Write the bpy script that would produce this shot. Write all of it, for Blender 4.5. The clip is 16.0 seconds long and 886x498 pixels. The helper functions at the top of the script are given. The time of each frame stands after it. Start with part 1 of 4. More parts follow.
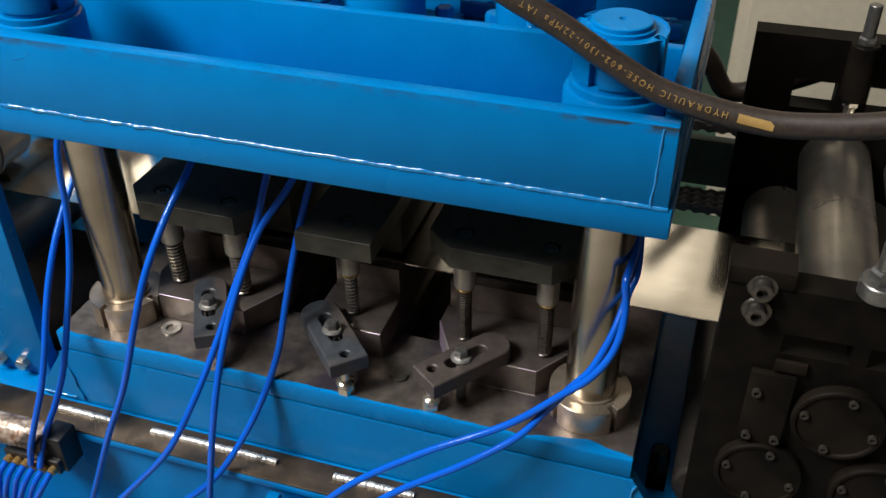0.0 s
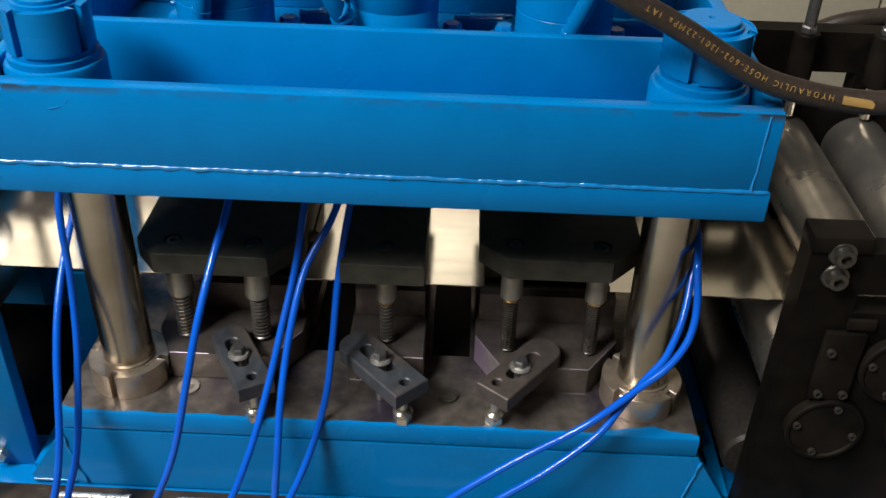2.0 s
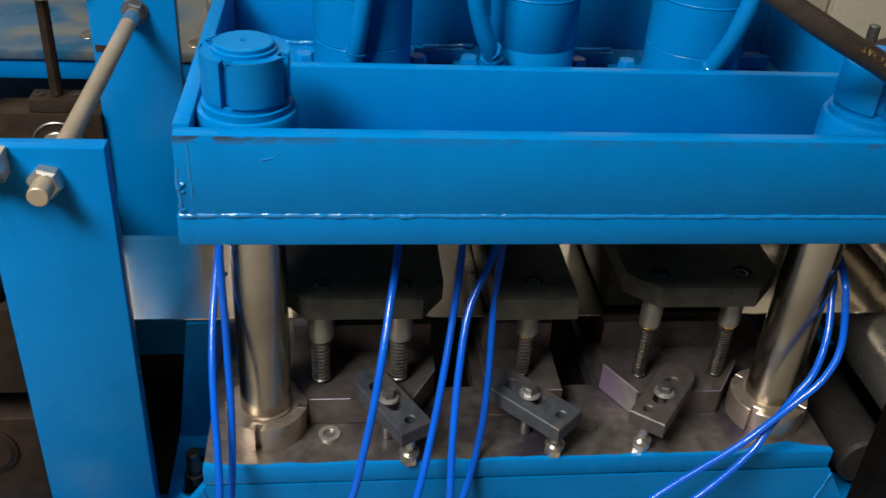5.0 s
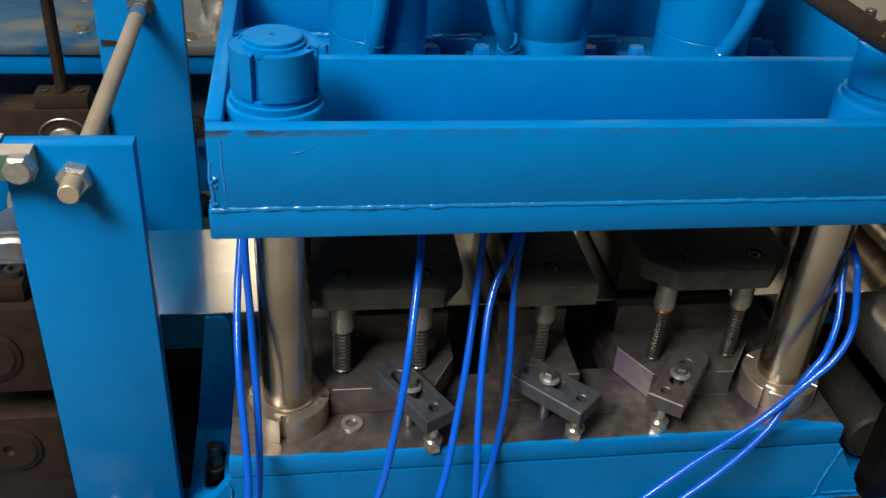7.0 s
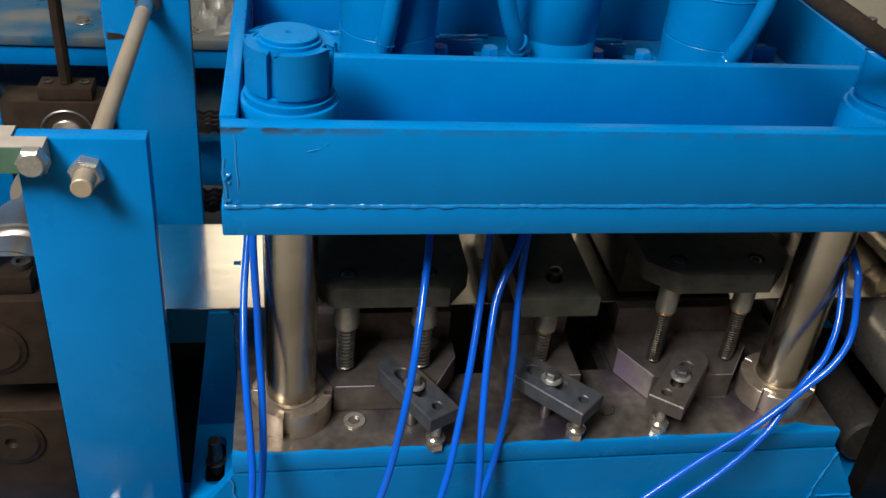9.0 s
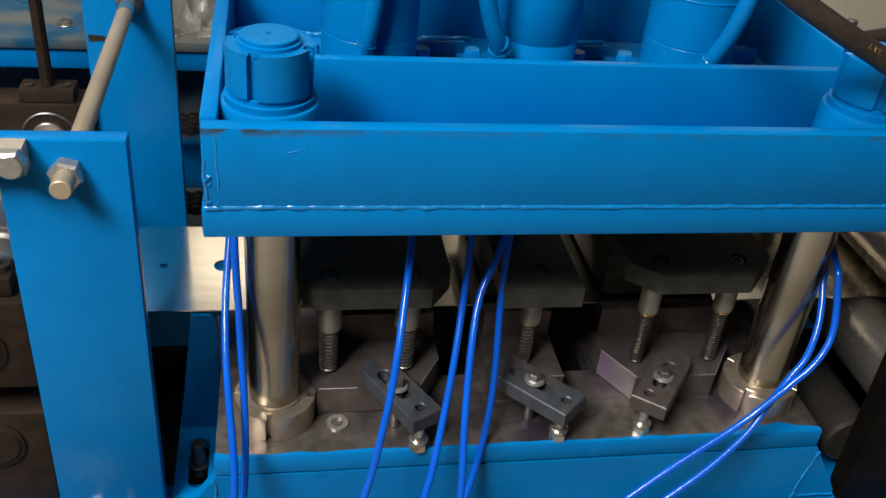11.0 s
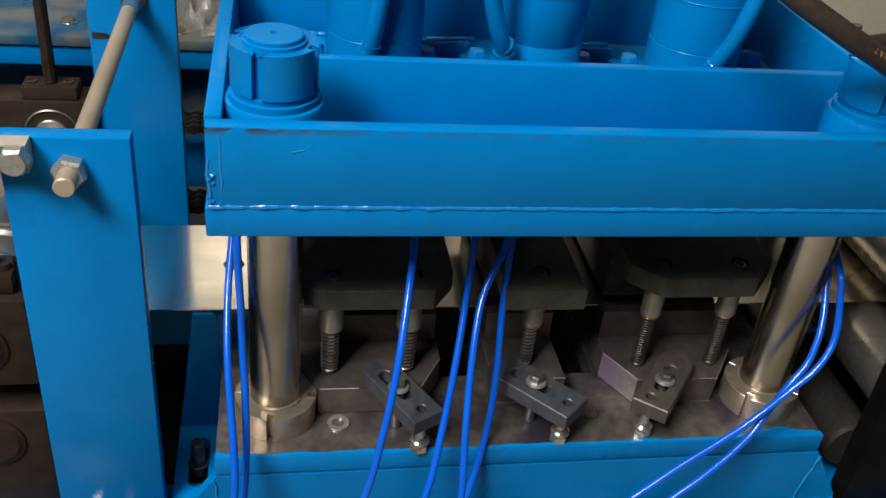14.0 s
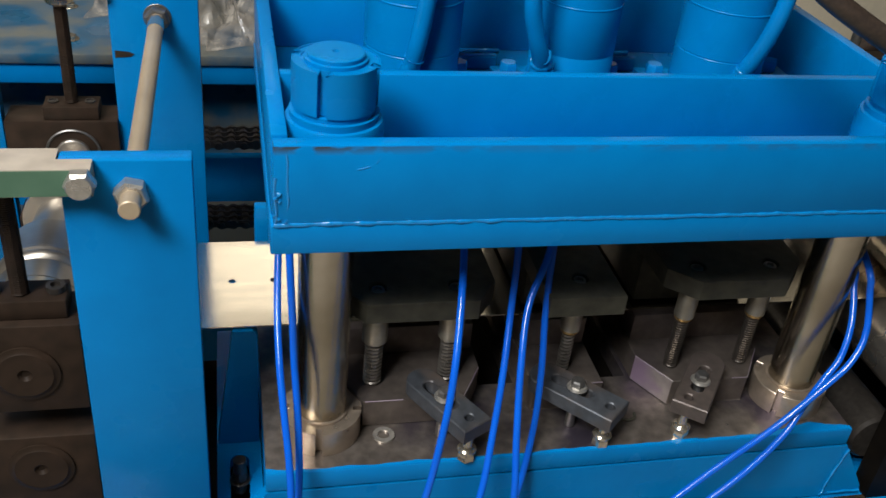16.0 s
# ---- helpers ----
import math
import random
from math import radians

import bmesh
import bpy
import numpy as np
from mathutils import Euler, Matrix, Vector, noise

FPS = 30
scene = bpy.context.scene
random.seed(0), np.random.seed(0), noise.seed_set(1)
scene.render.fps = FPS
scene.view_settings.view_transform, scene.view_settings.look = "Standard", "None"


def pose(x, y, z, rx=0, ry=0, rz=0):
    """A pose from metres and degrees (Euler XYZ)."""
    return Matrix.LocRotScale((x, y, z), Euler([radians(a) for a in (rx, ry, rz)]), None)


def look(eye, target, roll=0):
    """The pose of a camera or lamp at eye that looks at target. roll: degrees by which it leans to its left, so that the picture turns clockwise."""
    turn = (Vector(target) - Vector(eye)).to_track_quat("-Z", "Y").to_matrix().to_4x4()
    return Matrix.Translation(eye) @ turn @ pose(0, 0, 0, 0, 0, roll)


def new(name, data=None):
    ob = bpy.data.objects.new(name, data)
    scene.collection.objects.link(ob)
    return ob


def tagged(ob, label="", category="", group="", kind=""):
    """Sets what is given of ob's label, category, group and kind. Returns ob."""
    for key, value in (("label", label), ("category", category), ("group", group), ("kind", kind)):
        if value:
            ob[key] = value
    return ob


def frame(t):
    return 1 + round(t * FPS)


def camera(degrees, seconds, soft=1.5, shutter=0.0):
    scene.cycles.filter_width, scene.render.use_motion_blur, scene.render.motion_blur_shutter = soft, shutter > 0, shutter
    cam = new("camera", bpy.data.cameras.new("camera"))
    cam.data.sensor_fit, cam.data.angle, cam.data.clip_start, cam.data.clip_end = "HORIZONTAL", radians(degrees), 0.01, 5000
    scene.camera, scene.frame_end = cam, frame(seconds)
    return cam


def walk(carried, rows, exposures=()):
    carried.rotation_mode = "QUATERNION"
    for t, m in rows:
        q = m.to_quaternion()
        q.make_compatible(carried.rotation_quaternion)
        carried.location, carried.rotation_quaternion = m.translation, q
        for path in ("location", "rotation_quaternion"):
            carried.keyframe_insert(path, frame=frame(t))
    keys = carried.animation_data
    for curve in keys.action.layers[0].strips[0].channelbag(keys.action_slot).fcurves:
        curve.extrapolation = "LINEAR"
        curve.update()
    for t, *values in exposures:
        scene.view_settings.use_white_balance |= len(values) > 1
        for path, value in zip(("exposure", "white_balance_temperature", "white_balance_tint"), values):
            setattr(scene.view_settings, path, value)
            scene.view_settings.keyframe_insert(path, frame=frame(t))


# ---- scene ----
cam = camera(50.16, 16.0, 1.5, 0.5)
PATH = [
    (0, (0.704, -0.675, 1.527), (0.197, 0.874, 0.367), -0.6),
    (0.5, (0.655, -0.716, 1.532), (0.232, 0.871, 0.391), -1.0),
    (1, (0.5851, -0.6939, 1.5143), (0.3820, 0.2694, 0.8281), -1.40),
    (1.5, (0.4851, -0.6960, 1.5136), (0.3962, 0.2918, 0.8381), 0.29),
    (2, (0.4203, -0.7228, 1.5172), (0.3985, 0.2714, 0.8455), 1.76),
    (2.5, (0.357, -0.782, 1.525), (0.389, 0.895, 0.436), 0.5),
    (3, (0.2741, -0.8096, 1.5315), (0.3739, 0.1886, 0.8729), 1.06),
    (3.5, (0.2368, -0.7756, 1.5202), (0.3492, 0.2200, 0.8598), 1.16),
    (4, (0.2020, -0.7251, 1.5181), (0.3334, 0.2693, 0.8593), 1.81),
    (4.5, (0.1753, -0.7171, 1.5237), (0.2966, 0.2861, 0.8766), 3.66),
    (5, (0.1335, -0.7084, 1.5266), (0.2705, 0.2919, 0.8781), 4.11),
    (5.2, (0.114, -0.710, 1.519), (0.361, 0.959, 0.446), 4.0),
    (7.5, (0.0808, -0.7096, 1.5308), (0.2555, 0.2744, 0.8666), 4.21),
    (8, (0.0737, -0.7097, 1.5293), (0.2499, 0.2727, 0.8630), 4.76),
    (8.5, (0.0607, -0.7101, 1.5321), (0.2426, 0.2730, 0.8685), 5.46),
    (9, (0.0605, -0.7093, 1.5325), (0.2517, 0.2740, 0.8718), 5.65),
    (9.5, (0.0671, -0.7085, 1.5318), (0.2598, 0.2766, 0.8742), 5.40),
    (10, (0.0652, -0.7078, 1.5320), (0.2661, 0.2756, 0.8743), 5.65),
    (12.5, (0.0690, -0.7187, 1.5321), (0.2760, 0.2661, 0.8785), 6.03),
    (13, (0.0673, -0.7175, 1.5324), (0.2741, 0.2679, 0.8795), 6.19),
    (13.5, (0.0645, -0.7147, 1.5319), (0.2727, 0.2703, 0.8789), 6.33),
    (14, (0.0636, -0.7095, 1.5315), (0.2698, 0.2741, 0.8756), 6.46),
    (14.5, (0.0508, -0.7051, 1.5323), (0.2502, 0.2788, 0.8749), 6.49),
    (15, (0.0247, -0.7079, 1.5353), (0.2346, 0.2795, 0.8865), 6.15),
    (15.5, (0.0050, -0.7077, 1.5350), (0.2467, 0.2735, 0.8879), 6.19),
    (16, (-0.0260, -0.6998, 1.5343), (0.2329, 0.2780, 0.8886), 6.41),
]
walk(cam, [(t, look(eye, target, roll)) for t, eye, target, roll in PATH],
     exposures=((0, 0.1), (2.0, 0.0), (5.0, -0.05), (16.0, -0.05)))

# ---- light and exposure ----
world = bpy.data.worlds.new("hall_world")
scene.world = world
world.use_nodes = True
world.node_tree.nodes["Background"].inputs[0].default_value = (0.75, 0.78, 0.8, 1)
world.node_tree.nodes["Background"].inputs[1].default_value = 0.065


def area_lamp(name, eye, target, sx, sy, watts, color):
    data = bpy.data.lights.new(name, "AREA")
    data.shape, data.size, data.size_y, data.energy, data.color = "RECTANGLE", sx, sy, watts, color
    ob = new(name, data)
    ob.matrix_world = look(eye, target)
    return ob


# added area lamps, unseen: front-left key, two behind the strip for reflections, top fill
area_lamp("key_light", (-2.0, -2.15, 4.45), (0.3, 0.1, 0.95), 1.5, 1.1, 270, (0.97, 0.98, 1.0))
area_lamp("strip_reflection_lamp", (0.025, 5.35, 4.35), (0.025, 0.0, 2.4), 1.25, 0.8, 6.0, (1.0, 0.88, 0.70))
area_lamp("strip_reflection_lamp", (-2.8, 5.35, 4.35), (-2.1, 0.0, 2.4), 3.2, 0.8, 21, (1.0, 0.88, 0.70))
area_lamp("top_fill_light", (-0.9, -1.0, 4.9), (-0.4, -0.7, 0), 0.9, 2.4, 125, (1.0, 0.97, 0.9))


# ---- materials ----
def material(name):
    m = bpy.data.materials.new(name)
    m.use_nodes = True
    nt = m.node_tree
    return m, nt, nt.nodes["Principled BSDF"]


def node(nt, kind, **values):
    n = nt.nodes.new(kind)
    for key, value in values.items():
        n.inputs[key].default_value = value
    return n


def noise_tex(nt, scale, detail=4.0, stretch=None, seed=0.0):
    tc = nt.nodes.new("ShaderNodeTexCoord")
    mp = nt.nodes.new("ShaderNodeMapping")
    mp.inputs["Location"].default_value = (seed, seed * 0.7, seed * 1.3)
    if stretch:
        mp.inputs["Scale"].default_value = stretch
    nt.links.new(tc.outputs["Object"], mp.inputs["Vector"])
    n = node(nt, "ShaderNodeTexNoise", Scale=scale, Detail=detail)
    nt.links.new(mp.outputs["Vector"], n.inputs["Vector"])
    return n


def ramp(nt, source, stops):
    r = nt.nodes.new("ShaderNodeValToRGB")
    while len(r.color_ramp.elements) < len(stops):
        r.color_ramp.elements.new(0.5)
    for e, (p, c) in zip(r.color_ramp.elements, stops):
        e.position, e.color = p, (*c, 1) if len(c) == 3 else c
    nt.links.new(source, r.inputs["Fac"])
    return r


def mix(nt, fac, a, b):
    m = nt.nodes.new("ShaderNodeMix")
    m.data_type = "RGBA"
    nt.links.new(fac, m.inputs[0])
    for sock, v in ((m.inputs[6], a), (m.inputs[7], b)):
        if isinstance(v, tuple):
            sock.default_value = (*v, 1)
        else:
            nt.links.new(v, sock)
    return m.outputs[2]


def bump(nt, bsdf, height, strength, distance=0.001):
    b = node(nt, "ShaderNodeBump", Strength=strength, Distance=distance)
    nt.links.new(height, b.inputs["Height"])
    nt.links.new(b.outputs["Normal"], bsdf.inputs["Normal"])


def surface(name, light, dark, rough=(0.35, 0.55), metal=0.0, scale=40.0, stains=7.0, relief=0.15, stretch=None, stain=None,
            stain_at=(0.62, 0.72), spec=0.5, coat=0.0):
    """A two-scale surface: fine grain between two colours, broad stains, uneven gloss and fine relief."""
    m, nt, b = material(name)
    fine = noise_tex(nt, scale, 5.0, stretch)
    broad = noise_tex(nt, stains, 5.0, None, 3.1)
    col = ramp(nt, fine.outputs["Fac"], [(0.3, dark), (0.7, light)]).outputs["Color"]
    if stain:
        mask = ramp(nt, broad.outputs["Fac"], [(stain_at[0], (0, 0, 0)), (stain_at[1], (1, 1, 1))])
        col = mix(nt, mask.outputs["Color"], col, stain)
    nt.links.new(col, b.inputs["Base Color"])
    r = nt.nodes.new("ShaderNodeMapRange")
    r.inputs["From Min"].default_value, r.inputs["From Max"].default_value = 0.3, 0.7
    r.inputs["To Min"].default_value, r.inputs["To Max"].default_value = rough
    nt.links.new(broad.outputs["Fac"], r.inputs["Value"])
    nt.links.new(r.outputs["Result"], b.inputs["Roughness"])
    b.inputs["Metallic"].default_value = metal
    b.inputs["Specular IOR Level"].default_value = spec
    b.inputs["Coat Weight"].default_value = coat
    bump(nt, b, fine.outputs["Fac"], relief)
    return m


BLUE_L, BLUE_D = (0.0, 0.174, 0.462), (0.0, 0.156, 0.422)
BLUE = surface("blue_enamel", BLUE_L, BLUE_D, (0.24, 0.36), scale=22, stains=5, relief=0.04, spec=0.14)


def worn_blue(name, z0, z1, x0, x1):
    """Blue enamel with paint rubbed brown along the upper edge near both ends of a plate."""
    m, nt, b = material(name)
    fine = noise_tex(nt, 22, 4.0)
    col = ramp(nt, fine.outputs["Fac"], [(0.3, BLUE_D), (0.7, BLUE_L)]).outputs["Color"]
    geo = nt.nodes.new("ShaderNodeNewGeometry")
    sep = nt.nodes.new("ShaderNodeSeparateXYZ")
    nt.links.new(geo.outputs["Position"], sep.inputs["Vector"])
    rise = nt.nodes.new("ShaderNodeMapRange")
    rise.inputs["From Min"].default_value, rise.inputs["From Max"].default_value = z0, z1
    nt.links.new(sep.outputs["Z"], rise.inputs["Value"])
    up = ramp(nt, rise.outputs["Result"], [(0.0, (0, 0, 0)), (0.62, (0.8, 0.8, 0.8)), (0.82, (1, 1, 1)), (0.90, (0, 0, 0))])
    mid = nt.nodes.new("ShaderNodeMath")
    mid.operation = "SUBTRACT"
    mid.inputs[1].default_value = (x0 + x1) / 2
    nt.links.new(sep.outputs["X"], mid.inputs[0])
    off = nt.nodes.new("ShaderNodeMath")
    off.operation = "ABSOLUTE"
    nt.links.new(mid.outputs[0], off.inputs[0])
    end = nt.nodes.new("ShaderNodeMapRange")
    end.inputs["From Min"].default_value, end.inputs["From Max"].default_value = (x1 - x0) * 0.28, (x1 - x0) * 0.44
    end.inputs["To Min"].default_value = 0.25
    nt.links.new(off.outputs[0], end.inputs["Value"])
    spots = ramp(nt, noise_tex(nt, 90, 6.0, (0.5, 1, 1), 1.7).outputs["Fac"], [(0.44, (0, 0, 0)), (0.56, (1, 1, 1))])
    a = nt.nodes.new("ShaderNodeMath")
    a.operation = "MULTIPLY"
    nt.links.new(up.outputs[0], a.inputs[0])
    nt.links.new(end.outputs[0], a.inputs[1])
    c = nt.nodes.new("ShaderNodeMath")
    c.operation = "MULTIPLY"
    nt.links.new(a.outputs[0], c.inputs[0])
    nt.links.new(spots.outputs["Color"], c.inputs[1])
    nt.links.new(mix(nt, c.outputs[0], col, (0.032, 0.036, 0.032)), b.inputs["Base Color"])
    b.inputs["Roughness"].default_value = 0.30
    b.inputs["Specular IOR Level"].default_value = 0.11
    bump(nt, b, noise_tex(nt, 160, 2.0).outputs["Fac"], 0.04)
    return m


BLUE_WORN = worn_blue("blue_enamel_worn", 1.179, 1.1885, 0.005, 0.68)
BLUE_WELD = surface("blue_weld", (0.0, 0.19, 0.49), (0.0, 0.16, 0.43), (0.14, 0.24), scale=120, stains=30, relief=0.2, spec=0.8, coat=1.0)
BLUE_SEAM = surface("blue_painted_seam", (0.0, 0.19, 0.48), (0.0, 0.165, 0.44), (0.18, 0.30), scale=120, stains=30, relief=0.1, spec=0.8, coat=0.5)
STEEL_PLATE = surface("bare_steel_plate", (0.33, 0.285, 0.245), (0.17, 0.145, 0.125), (0.27, 0.50), 0.8, 70, 11, 0.12,
                      stain=(0.075, 0.062, 0.085), stain_at=(0.47, 0.62))
POST_STEEL = surface("ground_post_steel", (0.68, 0.625, 0.525), (0.53, 0.485, 0.405), (0.13, 0.27), 1.0, 26, 6, 0.05, (1, 1, 0.25),
                     stain=(0.34, 0.30, 0.23), stain_at=(0.46, 0.68))
COLLAR_STEEL = surface("turned_collar_steel", (0.52, 0.425, 0.33), (0.38, 0.31, 0.24), (0.25, 0.42), 0.8, 60, 14, 0.1,
                       stain=(0.24, 0.19, 0.15))
DIE_STEEL = surface("oiled_die_steel", (0.060, 0.057, 0.042), (0.034, 0.033, 0.025), (0.45, 0.65), 0.0, 60, 12, 0.1,
                    stain=(0.022, 0.022, 0.017), spec=0.18)
DIE_BASE = surface("ground_die_base_steel", (0.20, 0.165, 0.14), (0.12, 0.10, 0.085), (0.35, 0.6), 0.7, 55, 10, 0.1,
                   stain=(0.09, 0.072, 0.075), stain_at=(0.48, 0.66))
BUSH_STEEL = surface("bushing_steel", (0.36, 0.335, 0.275), (0.26, 0.24, 0.195), (0.30, 0.45), 0.7, 70, 15, 0.06)
SPRING_STEEL = surface("spring_steel", (0.32, 0.29, 0.25), (0.20, 0.18, 0.155), (0.25, 0.4), 0.8, 90, 20, 0.05)
# paler die steel that carries the light on one bevel and some edges
DIE_LIT = surface("pale_lit_die_steel", (0.50, 0.44, 0.42), (0.36, 0.31, 0.30), (0.30, 0.5), 0.7, 60, 14, 0.1,
                     stain=(0.36, 0.26, 0.36), stain_at=(0.48, 0.62))
PIN_DARK = surface("oily_pin_steel", (0.06, 0.054, 0.046), (0.035, 0.031, 0.027), (0.35, 0.5), 0.5, 90, 20, 0.05)
GREASE = surface("brass_grease_ring", (0.55, 0.36, 0.14), (0.40, 0.25, 0.09), (0.2, 0.35), 0.7, 120, 30, 0.1)
CLAMP_STEEL = surface("blackened_clamp_steel", (0.080, 0.088, 0.100), (0.048, 0.052, 0.058), (0.38, 0.55), 0.4, 90, 16, 0.12,
                      stain=(0.105, 0.082, 0.068), stain_at=(0.50, 0.66))
CLAMP_BROWN = surface("browned_clamp_steel", (0.105, 0.082, 0.070), (0.064, 0.052, 0.045), (0.4, 0.58), 0.4, 90, 16, 0.12)
ZINC_DULL = surface("dull_zinc_bolt", (0.52, 0.49, 0.44), (0.38, 0.36, 0.32), (0.22, 0.38), 0.75, 150, 40, 0.06)
THREAD = surface("dark_thread", (0.15, 0.13, 0.11), (0.09, 0.078, 0.065), (0.25, 0.4), 0.8, 90, 20, 0.05)
ZINC = surface("zinc_bolt", (0.70, 0.63, 0.51), (0.54, 0.48, 0.38), (0.16, 0.28), 0.9, 150, 40, 0.06)
BOLT_DARK = surface("dark_bolt", (0.26, 0.25, 0.235), (0.17, 0.165, 0.155), (0.3, 0.45), 0.85, 150, 40, 0.06)
SCREW_GREY = surface("oiled_grey_screw", (0.15, 0.14, 0.12), (0.08, 0.075, 0.065), (0.25, 0.4), 0.85, 150, 40, 0.06)
SCREW_BLACK = surface("black_screw", (0.052, 0.045, 0.038), (0.03, 0.026, 0.022), (0.3, 0.45), 0.4, 150, 40, 0.06)
STRIP = surface("galvanised_strip", (0.74, 0.70, 0.62), (0.64, 0.60, 0.53), (0.11, 0.20), 1.0, 30, 5, 0.006, (0.35, 2.2, 1),
                stain=(0.50, 0.48, 0.44), stain_at=(0.5, 0.75))
BLACK_PLATE = surface("black_oxide_plate", (0.008, 0.0065, 0.005), (0.004, 0.0034, 0.003), (0.30, 0.55), 0.0, 45, 8, 0.15, spec=0.045,
                      stain=(0.014, 0.0105, 0.008), stain_at=(0.55, 0.7))
BROWN_CHOCK = surface("oiled_brown_chock", (0.034, 0.021, 0.014), (0.018, 0.012, 0.008), (0.4, 0.6), 0.1, 50, 9, 0.15, spec=0.15,
                      stain=(0.016, 0.012, 0.009), stain_at=(0.55, 0.7))
ROLL_STEEL = surface("polished_roll_steel", (0.66, 0.60, 0.51), (0.44, 0.40, 0.345), (0.22, 0.38), 0.9, 16, 7, 0.04, (1, 0.15, 1),
                     stain=(0.26, 0.24, 0.22), stain_at=(0.48, 0.68))
CHAIN = surface("greasy_chain", (0.07, 0.062, 0.055), (0.035, 0.03, 0.028), (0.35, 0.6), 0.6, 90, 20, 0.2)
RUSTY = surface("bare_ground_steel", (0.14, 0.098, 0.062), (0.065, 0.046, 0.031), (0.22, 0.42), 0.6, 34, 11, 0.2,
                stain=(0.03, 0.026, 0.022), stain_at=(0.50, 0.64))
WELD = surface("bright_weld_bead", (0.92, 0.88, 0.80), (0.75, 0.69, 0.60), (0.25, 0.4), 0.7, 120, 30, 0.25)
HOSE_BLUE = surface("blue_pneumatic_tube", (0.002, 0.105, 0.60), (0.002, 0.088, 0.53), (0.14, 0.22), scale=30, stains=10, relief=0.02)
RUBBER = surface("black_rubber_hose", (0.040, 0.027, 0.019), (0.020, 0.014, 0.011), (0.38, 0.55), scale=260, stains=25, relief=0.3)
GOLD_PRINT = surface("gold_print", (0.36, 0.22, 0.065), (0.25, 0.15, 0.04), (0.5, 0.6), scale=120, stains=60, relief=0.05)
TIE_STEEL = surface("tie_rod_steel", (0.46, 0.36, 0.24), (0.35, 0.265, 0.17), (0.4, 0.55), 0.35, 50, 18, 0.08, (1, 0.3, 1))
CREAM = surface("bare_cream_steel", (0.58, 0.50, 0.40), (0.46, 0.39, 0.31), (0.35, 0.5), 0.35, 45, 10, 0.08)
GREEN = surface("green_paint", (0.085, 0.165, 0.105), (0.06, 0.13, 0.08), (0.35, 0.5), scale=30, stains=8, relief=0.06)
CABINET = surface("beige_cabinet_paint", (0.52, 0.45, 0.33), (0.47, 0.405, 0.30), (0.4, 0.5), scale=60, stains=4, relief=0.04)
FLOOR = surface("green_floor_paint", (0.045, 0.095, 0.060), (0.03, 0.068, 0.044), (0.3, 0.6), scale=14, stains=2.2, relief=0.1,
                stain=(0.05, 0.06, 0.05))
WALL = surface("plaster_wall", (0.15, 0.135, 0.115), (0.12, 0.11, 0.095), (0.6, 0.8), scale=18, stains=1.2, relief=0.1)
CEILING = surface("sheet_roof", (0.13, 0.127, 0.12), (0.11, 0.108, 0.10), (0.5, 0.7), scale=10, stains=1.0, relief=0.05)
BRAID = surface("rusty_braid", (0.60, 0.50, 0.40), (0.20, 0.09, 0.05), (0.3, 0.5), 0.5, 90, 30, 0.5, stain=(0.07, 0.055, 0.045), stain_at=(0.55, 0.62))
BLACK_PLASTIC = surface("black_plastic", (0.010, 0.010, 0.0105), (0.006, 0.006, 0.0065), (0.35, 0.5), scale=80, stains=20, relief=0.05)
# the stain colour holds both scuffs and a painted grey-beige reflection
TABLE_BLUE = surface("scuffed_blue_with_sheen", (0.008, 0.085, 0.17), (0.006, 0.06, 0.12), (0.25, 0.5), scale=20, stains=9, relief=0.08,
                     stain=(0.12, 0.125, 0.11), stain_at=(0.40, 0.56))


def film_material():
    m, nt, b = material("crumpled_clear_film")
    n = noise_tex(nt, 30, 5.0)
    nt.links.new(ramp(nt, n.outputs["Fac"], [(0.3, (0.20, 0.17, 0.14)), (0.7, (0.46, 0.42, 0.36))]).outputs["Color"], b.inputs["Base Color"])
    nt.links.new(ramp(nt, n.outputs["Fac"], [(0.35, (0.25, 0.25, 0.25)), (0.75, (0.75, 0.75, 0.75))]).outputs["Color"], b.inputs["Alpha"])
    b.inputs["Roughness"].default_value = 0.16
    bump(nt, b, n.outputs["Fac"], 0.5, 0.004)
    return m


FILM = film_material()


# ---- mesh helpers ----
ORIGIN = {}


def thing(name, at, label, category, group=""):
    ob = new(name)
    ob.empty_display_size = 0.02
    ob.location = at
    ORIGIN[ob.name] = Vector(at)
    return tagged(ob, label, category, group)


def finish(bm, mat, name, at, sharp=32):
    bmesh.ops.recalc_face_normals(bm, faces=bm.faces)
    me = bpy.data.meshes.new(name)
    bmesh.ops.translate(bm, verts=bm.verts, vec=-Vector(at))
    bm.to_mesh(me)
    bm.free()
    me.materials.append(mat)
    me.polygons.foreach_set("use_smooth", [True] * len(me.polygons))
    me.set_sharp_from_angle(angle=radians(70 if "weld" in name else sharp))
    return me


def centre(bm):
    lo = Vector([min(v.co[i] for v in bm.verts) for i in range(3)])
    hi = Vector([max(v.co[i] for v in bm.verts) for i in range(3)])
    return Vector(((lo.x + hi.x) / 2, (lo.y + hi.y) / 2, lo.z))


def part(name, bm, mat, parent, label="", at=None):
    at = Vector(at) if at is not None else centre(bm)
    ob = new(name, finish(bm, mat, name, at))
    ob.parent = parent
    ob.location = at - ORIGIN[parent.name]
    ORIGIN[ob.name] = at
    if label:
        tagged(ob, label)
    return ob


def solo(name, bm, mat, label, category, group="", kind="", at=None):
    at = Vector(at) if at is not None else centre(bm)
    ob = new(name, finish(bm, mat, name, at))
    ob.location = at
    ORIGIN[ob.name] = at
    return tagged(ob, label, category, group, kind)


